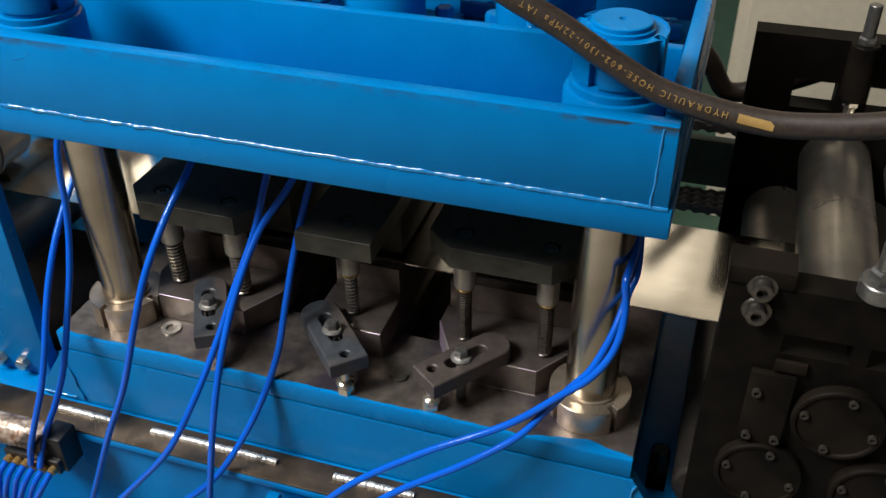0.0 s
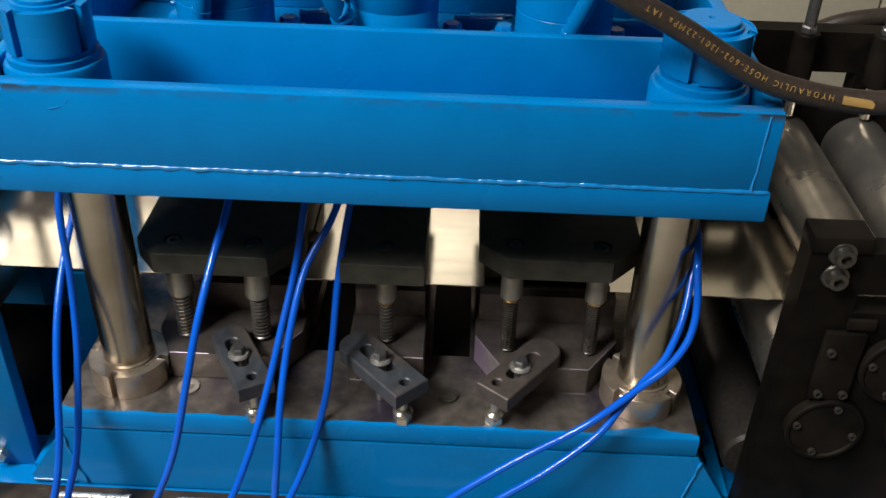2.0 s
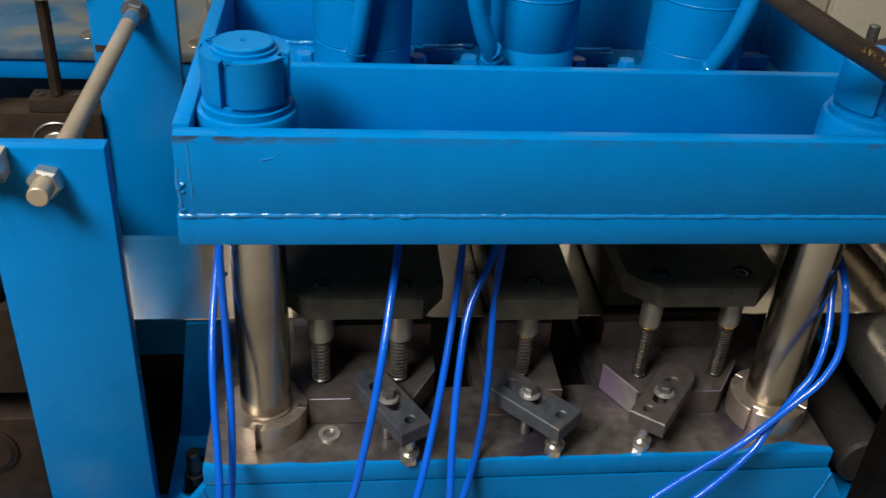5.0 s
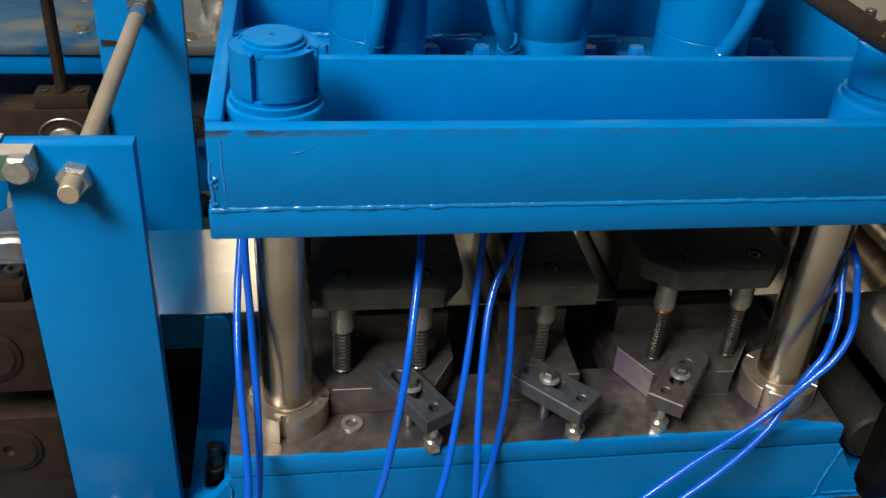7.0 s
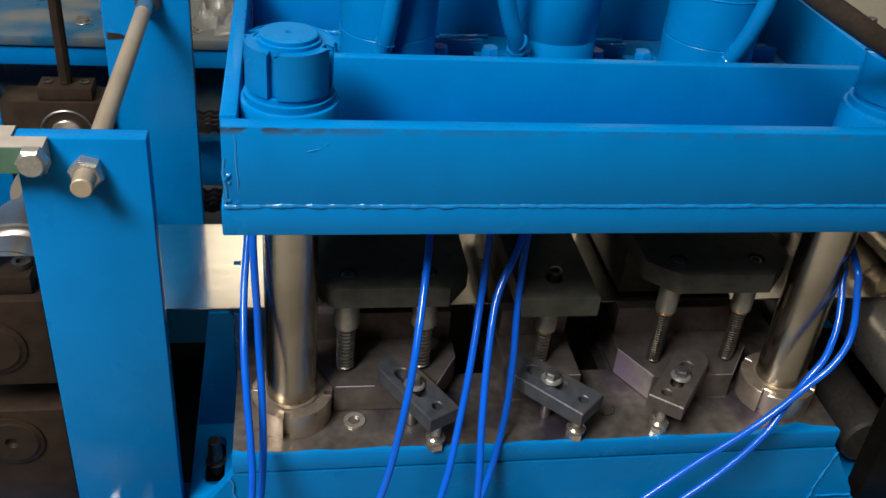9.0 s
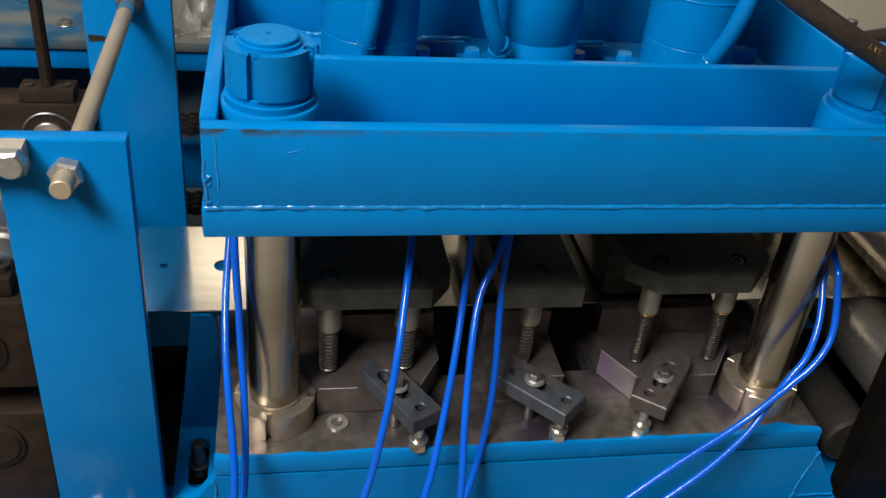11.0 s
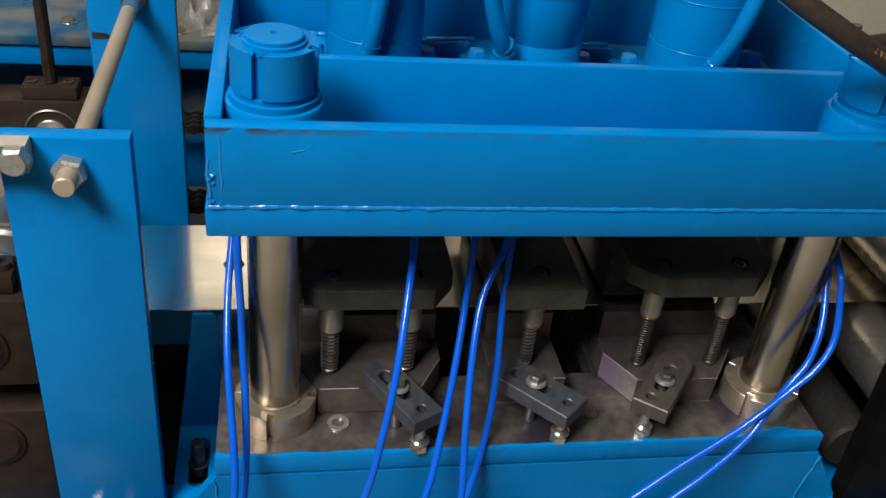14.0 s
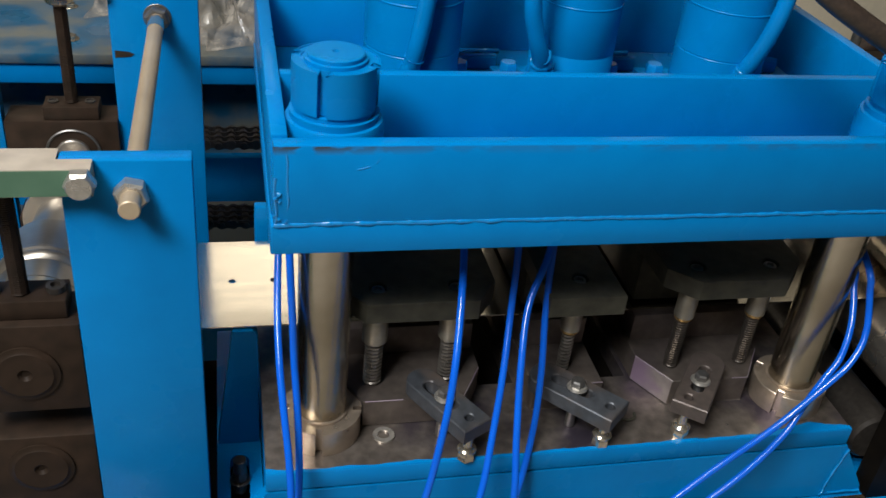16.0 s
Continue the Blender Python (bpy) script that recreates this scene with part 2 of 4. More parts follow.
def box(x0, x1, y0, y1, z0, z1, bevel=0.0015, bm=None):
    own = bmesh.new()
    bmesh.ops.create_cube(own, size=1)
    for v in own.verts:
        v.co = Vector(((x0 + x1) / 2 + v.co.x * (x1 - x0), (y0 + y1) / 2 + v.co.y * (y1 - y0), (z0 + z1) / 2 + v.co.z * (z1 - z0)))
    if bevel:
        bmesh.ops.bevel(own, geom=list(own.edges), offset=bevel, segments=2, affect="EDGES", profile=0.5)
    return merge(bm, own)


def merge(bm, own):
    if bm is None:
        return own
    me = bpy.data.meshes.new("scratch")
    own.to_mesh(me)
    own.free()
    bm.from_mesh(me)
    bpy.data.meshes.remove(me)
    return bm


def turn(profile, at, axis="z", seg=32, bm=None):
    """A body turned from (radius, height) pairs about an axis through at."""
    own = bmesh.new()
    rings = []
    for r, h in profile:
        ring = []
        for i in range(seg):
            a = 2 * math.pi * i / seg
            p = (r * math.cos(a), r * math.sin(a), h)
            if axis == "y":
                p = (p[0], h, p[1])
            elif axis == "x":
                p = (h, p[0], p[1])
            ring.append(own.verts.new(Vector(at) + Vector(p)))
        rings.append(ring)
    for a, b in zip(rings, rings[1:]):
        for i in range(seg):
            own.faces.new((a[i], a[(i + 1) % seg], b[(i + 1) % seg], b[i]))
    own.faces.new(rings[0])
    own.faces.new(rings[-1])
    return merge(bm, own)


def rod(at, r, h, axis="z", seg=24, chamfer=0.001, bm=None):
    c = min(chamfer, r * 0.3, abs(h) * 0.3)
    s = 1 if h > 0 else -1
    return turn([(r - c, 0), (r, s * c), (r, h - s * c), (r - c, h)], at, axis, seg, bm)


def hexhead(at, r, h, axis="z", turned=0.3, bm=None):
    """A hexagonal head or nut with a chamfered crown."""
    own = turn([(r, 0), (r, h * 0.78), (r * 0.84, h)], (0, 0, 0), axis, 6)
    eul = {"z": (0, 0, turned), "y": (0, turned, 0), "x": (turned, 0, 0)}[axis]
    bmesh.ops.rotate(own, verts=own.verts, matrix=Euler(eul).to_matrix())
    bmesh.ops.translate(own, verts=own.verts, vec=at)
    return merge(bm, own)


def prism(outline, holes, z0, z1, bm=None, axis="z"):
    """A plate of the given outline with through holes, between two heights."""
    own = bmesh.new()
    for z in (z0, z1):
        edges = []
        for loop in [outline] + holes:
            vs = [own.verts.new((x, y, z)) for x, y in loop]
            edges += [own.edges.new((vs[i], vs[(i + 1) % len(vs)])) for i in range(len(vs))]
        bmesh.ops.triangle_fill(own, use_beauty=True, use_dissolve=False, edges=edges)
    own.verts.ensure_lookup_table()
    n, start = len(own.verts) // 2, 0
    for loop in [outline] + holes:
        k = len(loop)
        for i in range(k):
            a, b = start + i, start + (i + 1) % k
            own.faces.new((own.verts[a], own.verts[b], own.verts[n + b], own.verts[n + a]))
        start += k
    if axis == "y":
        for v in own.verts:
            v.co = Vector((v.co.x, v.co.z, v.co.y))
    return merge(bm, own)


def circle(x, y, r, n=20, rx=None):
    return [(x + (rx or r) * math.cos(2 * math.pi * i / n), y + r * math.sin(2 * math.pi * i / n)) for i in range(n)]


def slot_loop(x, y, dx, dy, length, r, n=8):
    """A slot with round ends along the direction (dx, dy)."""
    base = math.atan2(dy, dx)
    pts = []
    for s in (1, -1):
        for i in range(n + 1):
            a = base - s * math.pi / 2 + math.pi * i / n if s == 1 else base + math.pi / 2 + math.pi * i / n
            pts.append((x + s * dx * length / 2 + r * math.cos(a), y + s * dy * length / 2 + r * math.sin(a)))
    return pts


def smooth_line(points, steps=10):
    """Catmull-Rom through the points."""
    p = [Vector(q) for q in points]
    p = [p[0] * 2 - p[1]] + p + [p[-1] * 2 - p[-2]]
    out = []
    for i in range(1, len(p) - 2):
        for k in range(steps):
            t = k / steps
            a, b, c, d = p[i - 1], p[i], p[i + 1], p[i + 2]
            out.append(0.5 * ((2 * b) + (c - a) * t + (2 * a - 5 * b + 4 * c - d) * t * t + (3 * b - a - 3 * c + d) * t ** 3))
    out.append(p[-2])
    return out


def frames_along(line):
    """Tangent, side and up along a line, without twist."""
    side, out = None, []
    for i, p in enumerate(line):
        t = (line[min(i + 1, len(line) - 1)] - line[max(i - 1, 0)]).normalized()
        side = t.orthogonal() if side is None else side - t * side.dot(t)
        side.normalize()
        out.append((p, t, side.copy(), t.cross(side)))
    return out


def tube(points, r, seg=12, steps=10, bm=None, radius=None):
    own = bmesh.new()
    line = smooth_line(points, steps) if steps else [Vector(q) for q in points]
    rings = []
    for i, (p, t, s, u) in enumerate(frames_along(line)):
        k = radius(i) if radius else 1.0
        rings.append([own.verts.new(p + (s * math.cos(2 * math.pi * j / seg) + u * math.sin(2 * math.pi * j / seg)) * r * k) for j in range(seg)])
    for a, b in zip(rings, rings[1:]):
        for i in range(seg):
            own.faces.new((a[i], a[(i + 1) % seg], b[(i + 1) % seg], b[i]))
    own.faces.new(rings[0])
    own.faces.new(rings[-1])
    return merge(bm, own)


def weld(a, b, r, seed=0.0, bm=None, step=0.0018, wave=0.0005, lumps=0.30):
    """A hand-laid weld bead: rippled, wandering and uneven in width."""
    a, b = Vector(a), Vector(b)
    n = max(6, int((b - a).length / step))
    pts = []
    for i in range(n + 1):
        p = a.lerp(b, i / n)
        w = Vector([noise.noise((i * 0.13 + seed, k * 7.1, seed)) for k in range(3)]) * wave * 2
        pts.append(p + w)
    return tube(pts, r, 8, 0, bm, lambda i: 1 + 0.07 * math.sin(i * 1.3) + lumps * noise.noise((i * 0.18, seed, 3.3)) + lumps * 0.6 * noise.noise((i * 0.61, seed, 9.3)))


def spring(x, y, z0, z1, r, wire, pitch, bm=None):
    n = int((z1 - z0) / pitch * 10)
    pts = [(x + r * math.cos(i * 0.6283), y + r * math.sin(i * 0.6283), z0 + (z1 - z0) * i / n) for i in range(n + 1)]
    return tube(pts, wire, 5, 0, bm)


# ---- setting: the hall ----
BLUE_PIPE = surface("glossy_blue_pipe", BLUE_L, BLUE_D, (0.16, 0.26), scale=30, stains=8, relief=0.04, spec=0.5)
CONCRETE = surface("worn_concrete", (0.30, 0.265, 0.215), (0.23, 0.20, 0.165), (0.5, 0.7), scale=12, stains=1.5, relief=0.2)

def setting(name, bm, mat, label):
    return solo(name, bm, mat, label, "", kind="structure")


setting("floor", box(-4.5, 6.5, -4.5, 5.5, -0.1, 0.0, 0), FLOOR, "green painted concrete workshop floor, scuffed")
# unseen pale floor, inferred from post reflections; its near edge is set for bounce
setting("walkway", box(-4.5, 6.5, -4.5, -0.60, 0.0, 0.004, 0), CONCRETE, "pale beige worn concrete walkway beside the line")
setting("wall_north", box(-4.5, 6.5, 5.5, 5.7, 0, 5, 0), WALL, "plain beige plastered workshop wall")
setting("wall_south", box(-4.5, 6.5, -4.7, -4.5, 0, 5, 0), WALL, "plain beige plastered workshop wall")
setting("wall_west", box(-4.7, -4.5, -4.5, 5.5, 0, 5, 0), WALL, "plain beige plastered workshop wall")
setting("wall_east", box(6.5, 6.7, -4.5, 5.5, 0, 5, 0), WALL, "plain beige plastered workshop wall")
setting("ceiling", box(-4.5, 6.5, -4.5, 5.5, 5.0, 5.1, 0), CEILING, "pale sheet-metal workshop roof")

# ---- the bed of the line ----
BED_Z = 0.686
bed = thing("machine_bed", (0.4, 0.2, 0), "long blue painted steel bed carrying the whole forming line", "machine bed")
part("top_rail", box(-1.6, 2.2, -0.046, 0.075, BED_Z - 0.012, BED_Z, 0.003), BLUE, bed)
part("rear_rail", box(-1.6, 2.2, 0.425, 0.62, BED_Z - 0.012, BED_Z, 0.003), BLUE, bed)
part("front_web", box(-1.6, 2.2, -0.030, -0.018, 0.47, BED_Z - 0.012, 0.001), BLUE, bed)
part("lower_flange", box(-1.6, 2.2, -0.11, -0.018, 0.455, 0.47, 0.002), BLUE, bed)
part("rear_web", box(-1.6, 2.2, 0.60, 0.615, 0.2, BED_Z - 0.012, 0.001), BLUE, bed)
# added black sheet: stands in for the shade inside the open bed
part("shade_sheet", box(-1.6, 2.2, 0.0752, 0.4248, 0.600, 0.606, 0.001), BLACK_PLATE, bed, "black sheet added to darken the inside of the bed")
for x in (-1.3, -0.3, 0.7, 1.7):
    part("leg", box(x - 0.06, x + 0.06, 0.0, 0.0748, 0.0, BED_Z - 0.014, 0.004), BLUE, bed)
    part("leg", box(x - 0.06, x + 0.06, 0.46, 0.58, 0.0, BED_Z - 0.014, 0.004), BLUE, bed)
part("ground_strip", box(-0.60, 0.735, -0.0452, -0.0035, BED_Z - 0.001, BED_Z + 0.0022, 0.0008), RUSTY, bed,
     "bare brown ground strip where the press is welded down")
for a, b in ((-0.012, 0.066), (0.118, 0.284), (0.356, 0.452), (0.540, 0.692)):
    part("weld_bead", weld((a, -0.020, BED_Z + 0.004), (b, -0.0195, BED_Z + 0.0030), 0.0044, a * 9, None, 0.0011, 0.0004, 0.12), WELD, bed, "bright silver weld bead")
lug = bmesh.new()
box(0.285, 0.300, -0.085, -0.046, 0.60, 0.672, 0.002, lug)
box(0.325, 0.340, -0.085, -0.046, 0.60, 0.672, 0.002, lug)
box(0.300, 0.325, -0.085, -0.046, 0.60, 0.615, 0.0015, lug)
part("lug", lug, BLUE, bed)

# ---- the punch press ----
press = thing("punch_press", (0.34, 0.2, BED_Z), "blue hydraulic punch press with two front guide posts", "punch press")
POSTS = ((0.061, 0.064, 262), (0.624, 0.064, 225))

base = part("base_box", prism([(-0.049, BED_Z + 0.003), (0.728, BED_Z + 0.003), (0.728, 0.700), (0.684, 0.7735), (0.0, 0.7735), (-0.049, 0.700)], [], 0.0, 0.014, axis="y"),
            BLUE, press)
for x0, x1 in ((-0.0, 0.012), (0.668, 0.680)):
    part("side_web", box(x0, x1, 0.014, 0.37, BED_Z + 0.003, 0.7735, 0.001), BLUE, base)
part("back_web", box(0.012, 0.668, 0.355, 0.37, BED_Z + 0.003, 0.7735, 0.001), BLUE, base)
for side in (-1, 1):
    x0, x1 = (-0.052, -0.001) if side < 0 else (0.681, 0.732)
    cx = (x0 + x1) / 2
    foot = part("foot_flange", prism([(x0, 0.014), (x1, 0.014), (x1, 0.37), (x0, 0.37)], [slot_loop(cx, 0.092, 0, 1, 0.055, 0.011)],
                                     BED_Z + 0.002, BED_Z + 0.016), BLUE, base)
    part("foot_bolt", hexhead((cx, 0.088, BED_Z + 0.024), 0.0090, 0.010, "z", 0.4, rod((cx, 0.088, BED_Z + 0.016), 0.0115, 0.004, bm=rod((cx, 0.088, BED_Z + 0.0015), 0.0075, 0.05))),
         SCREW_BLACK, base, "dark hexagon bolt and washer in a slot")
    tip = x0 if side < 0 else x1
    root = 0.0 if side < 0 else 0.684
    part("weld_bead", weld((tip + (0.004 if side < 0 else -0.004), -0.001, 0.694), (root, -0.001, 0.694), 0.0016, 4.0 + side), BLUE_SEAM, base)
    part("weld_bead", weld((root + 0.004 * side, -0.001, 0.768), (root - 0.012 * side, -0.001, 0.692), 0.0013, 7.0 + side, None, 0.002, 0.0016, 0.6), BLUE_SEAM, base)

# the two openings are added to keep the gaps between dies dark
plate = part("base_plate", prism([(0.0, 0.0015), (0.680, 0.0015), (0.680, 0.40), (0.0, 0.40)], [[(a, 0.118), (b, 0.118), (b, 0.345), (a, 0.345)] for a, b in ((0.252, 0.294), (0.392, 0.437))], 0.7765, 0.80), STEEL_PLATE, press, "bare grey-brown steel base plate, heat-stained")
part("painted_edge", box(-0.0008, 0.6808, -0.0002, 0.0014, 0.7768, 0.7996, 0.0004), BLUE, plate)
lip = [(-0.0006, 0.0004), (0.6806, 0.0004)]
for i in range(121):
    u = 1 - i / 120
    corner = max(0.0, 1 - abs(u - 0.93) / 0.09) * 0.012 + max(0.0, 1 - u / 0.04) * 0.004
    lip.append((-0.0006 + 0.6812 * u, 0.0042 + corner + 0.0022 * noise.noise((u * 34, 1.7, 0.4)) + 0.0009 * noise.noise((u * 140, 4.1, 0.9))))
part("paint_lip", prism(lip, [], 0.7990, 0.8006), BLUE, plate, "blue paint brushed unevenly over the edge")
part("joint", box(0.004, 0.676, 0.003, 0.36, 0.7736, 0.7764, 0), BLACK_PLATE, plate)


def guide_post(x, y, slot):
    p = part("guide_post", rod((x, y, 0.80), 0.0268, 0.30, "z", 48, 0.0004), POST_STEEL, press, "polished round steel guide post")
    ring = bmesh.new()
    outer = []
    for k in range(4):
        g = math.radians(slot + 90 * k)
        outer += [(x + r * math.cos(g + a), y + r * math.sin(g + a)) for r, a in ((0.0430, -0.086), (0.0345, -0.100), (0.0345, 0.100))]
        outer += [(x + 0.0430 * math.cos(g + a), y + 0.0430 * math.sin(g + a)) for a in [0.086 + (math.pi / 2 - 0.172) * i / 15 for i in range(15)]]
    prism(outer, [circle(x, y, 0.0272, 40)], 0.8005, 0.8305, ring)
    bmesh.ops.bevel(ring, geom=[e for e in ring.edges if len(e.link_faces) == 2 and e.calc_face_angle(0) > 0.9 and min(v.co.z for v in e.verts) > 0.82], offset=0.0007, segments=1, affect="EDGES")
    part("collar", ring, COLLAR_STEEL, p, "slotted turned steel collar")
    part("bright_ring", turn([(0.0286, 0.8306), (0.0292, 0.8328), (0.0270, 0.8335)], (x, y, 0), "z", 40), COLLAR_STEEL, p)


for x, y, slot_angle in POSTS:
    guide_post(x, y, slot_angle)

frame_top = part("upper_frame", box(0.004, 0.682, -0.0215, 0.395, 1.085, 1.1142, 0.0022), BLUE, press, "blue welded upper frame of the press")
part("front_plate", box(0.0065, 0.6785, -0.0212, -0.0055, 1.1145, 1.1882, 0.0016), BLUE_WORN, frame_top, "blue front plate with its paint rubbed along the top")
part("inner_plate", box(0.0195, 0.6645, 0.120, 0.132, 1.1145, 1.190, 0.0012), BLUE, frame_top)
part("back_plate", box(0.0195, 0.6645, 0.380, 0.394, 1.1145, 1.191, 0.0012), BLUE, frame_top)
part("end_plate", box(0.0052, 0.0190, -0.0052, 0.3945, 1.1146, 1.1905, 0.0014), BLUE, frame_top)
part("end_plate", box(0.6650, 0.6795, -0.0052, 0.3945, 1.1146, 1.1905, 0.0014), BLUE, frame_top)
part("weld_bead", weld((0.007, -0.0200, 1.1143), (0.678, -0.0200, 1.1143), 0.0025, 1.0, None, 0.0018, 0.0005, 0.16), BLUE_SEAM, frame_top)
part("weld_bead", weld((0.0185, -0.0206, 1.116), (0.0175, -0.0206, 1.185), 0.0011, 2.0, None, 0.0020, 0.0008, 0.5), BLUE_SEAM, frame_top)
part("weld_bead", weld((0.0085, -0.0203, 1.117), (0.0080, -0.0203, 1.160), 0.0016, 3.0, None, 0.0024, 0.0010, 0.6), BLUE_SEAM, frame_top)
part("weld_bead", weld((0.6645, -0.0208, 1.115), (0.6665, -0.0208, 1.185), 0.0013, 5.0, None, 0.0020, 0.0006, 0.5), BLUE_SEAM, frame_top)
for x, z, dx, dz in ((0.090, 1.172, 0.006, 0.010), (0.075, 1.166, 0.010, 0.003)):
    part("paint_run", weld((x, -0.0210, z), (x + dx, -0.0210, z + dz), 0.0006, x * 40, None, 0.0015, 0.0004, 0.5), BLUE_SEAM, frame_top)
for x, z, r in ((0.0085, 1.148, 0.0024), (0.0100, 1.141, 0.0022), (0.0090, 1.124, 0.0022), (0.0180, 1.119, 0.0020)):
    part("weld_lump", weld((x - 0.0020, -0.0208, z), (x + 0.0025, -0.0208, z - 0.0040), r, z * 90, None, 0.0010, 0.0008, 0.4), BLUE_SEAM, frame_top)
for a, b in ((0.06, 0.12), (0.24, 0.30), (0.42, 0.47), (0.56, 0.64)):
    part("weld_bead", weld((a, 0.373, 1.1165), (b, 0.373, 1.1165), 0.0030, a * 5), BLUE_SEAM, frame_top)

for x, y in ((0.061, 0.040), (0.620, 0.040)):
    nut = bmesh.new()
    outer = []
    for k in range(4):
        g = math.radians(247 + 90 * k)
        outer += [(x + r * math.cos(g + a), y + r * math.sin(g + a)) for r, a in ((0.0368, -0.112), (0.0305, -0.130), (0.0305, 0.130))]
        outer += [(x + 0.0368 * math.cos(g + a), y + 0.0368 * math.sin(g + a)) for a in [0.112 + (math.pi / 2 - 0.224) * i / 17 for i in range(17)]]
    prism(outer, [], 1.1975, 1.2365, nut)
    bmesh.ops.bevel(nut, geom=[e for e in nut.edges if abs(e.verts[0].co.z - e.verts[1].co.z) < 1e-5 and e.calc_face_angle(0) > 0.6],
                    offset=0.0011, segments=2, affect="EDGES")
    knob = part("post_nut", nut, BLUE, press, "blue painted slotted round nut")
    part("seat_ring", turn([(0.0425, 1.1145), (0.0430, 1.116), (0.0430, 1.183), (0.0415, 1.1865), (0.0385, 1.1872), (0.0385, 1.1930), (0.0350, 1.1935), (0.0350, 1.1974)],
                           (x, y, 0), "z", 48), BLUE, knob)
    part("post_end", turn([(0.0265, 1.2366), (0.0265, 1.2395), (0.0240, 1.2400), (0.0240, 1.2432), (0.0228, 1.2440), (0.0030, 1.2440), (0.0024, 1.2415)],
                          (x, y, 0), "z", 40), BLUE, knob)


def cylinder_unit(x, k, pipe):
    y = 0.236
    c = part("hydraulic_cylinder", turn([(k * r, z) for r, z in ((1, 1.1315), (1, 1.178), (0.992, 1.1786), (0.992, 1.1794), (1, 1.1800), (1, 1.2305), (1.010, 1.2312), (1.010, 1.2322), (1, 1.2328), (1, 1.395), (1.1, 1.396), (1.1, 1.43), (1, 1.433))], (x, y, 0), "z", 48),
             BLUE, press, "upright blue hydraulic cylinder")
    part("flange", box(x - 0.0745, x + 0.0745, y - 0.055, y + 0.055, 1.1145, 1.1312, 0.002), BLUE, c)
    for sx in (-1, 1):
        for sy in (-1, 1):
            bx, by = x + sx * 0.0605, y + sy * 0.028
            part("flange_bolt", hexhead((bx, by, 1.1340), 0.0105, 0.0130, "z", 0.2 + sx, rod((bx, by, 1.1313), 0.0125, 0.0027)), BLUE_PIPE, c)
    if pipe:
        part("pipe", tube(pipe, 0.0090, 16, 8), BLUE_PIPE, c, "bent blue hydraulic pipe")
        p, q = Vector(pipe[1]), Vector(pipe[2])
        part("weld_collar", weld(p, p.lerp(q, 0.9), 0.0100, x * 30, None, 0.0016, 0.0012, 0.4), BLUE_WELD, c)
    part("piston_rod", rod((x, y, 0.958), 0.021, 0.130, "z", 32), POST_STEEL, c)


cylinder_unit(0.163, 0.0505, [(0.150, 0.196, 1.150), (0.152, 0.184, 1.166), (0.155, 0.177, 1.186), (0.159, 0.174, 1.215), (0.164, 0.174, 1.26), (0.166, 0.176, 1.34), (0.166, 0.20, 1.37)])
cylinder_unit(0.341, 0.0460, [(0.303, 0.206, 1.155), (0.296, 0.192, 1.168), (0.287, 0.182, 1.188), (0.277, 0.178, 1.213), (0.269, 0.176, 1.25), (0.272, 0.18, 1.33), (0.312, 0.21, 1.37)])
cylinder_unit(0.518, 0.0505, [(0.516, 0.192, 1.155), (0.520, 0.182, 1.170), (0.527, 0.176, 1.190), (0.536, 0.174, 1.217), (0.545, 0.175, 1.258), (0.550, 0.18, 1.32), (0.545, 0.20, 1.37)])
for x0, x1 in ((0.225, 0.283), (0.402, 0.458), (0.580, 0.650)):
    part("rib", box(x0, x1, 0.318, 0.330, 1.1145, 1.1300, 0.002), BLUE, frame_top)
    part("weld_bead", weld((x0, 0.3225, 1.1305), (x1, 0.3225, 1.1305), 0.0030, x0 * 7), BLUE_SEAM, frame_top)
part("stop_bolt", hexhead((0.651, 0.078, 1.122), 0.0095, 0.011, "z", 0.2, rod((0.651, 0.078, 1.1145), 0.006, 0.030)), BLUE, frame_top)

part("side_gusset", prism([(-0.051, BED_Z + 0.0165), (-0.003, BED_Z + 0.0165), (-0.003, 0.863), (-0.008, 0.871), (-0.030, 0.871)], [], 0.150, 0.165, axis="y"), BLUE, base)

part("rear_bracket", box(0.001, 0.046, 0.362, 0.378, 0.8003, 0.905, 0.003), BLUE, plate)

# ---- the steel strip ----
STRIP_Z, STRIP_Y = 0.875, (0.154, 0.328)
HOLE_Y = 0.2415
slot = [(-0.0042, HOLE_Y - 0.0042), (0.0042, HOLE_Y - 0.0042), (0.0042, HOLE_Y + 0.0042), (-0.0042, HOLE_Y + 0.0042)]
holes = [slot, circle(0.070, HOLE_Y, 0.0122, 28), circle(0.132, HOLE_Y, 0.0042, 14), circle(0.235, HOLE_Y, 0.0122, 28), circle(0.297, HOLE_Y, 0.0042, 14),
         [(x + 0.346, y) for x, y in slot]]
strip = solo("metal_strip", prism([(-1.3, STRIP_Y[0]), (1.75, STRIP_Y[0]), (1.75, STRIP_Y[1]), (-1.3, STRIP_Y[1])], holes, STRIP_Z - 0.0008, STRIP_Z + 0.0008),
             STRIP, "shiny galvanised steel strip punched with round and square holes", "metal strip", at=(0, HOLE_Y, STRIP_Z))


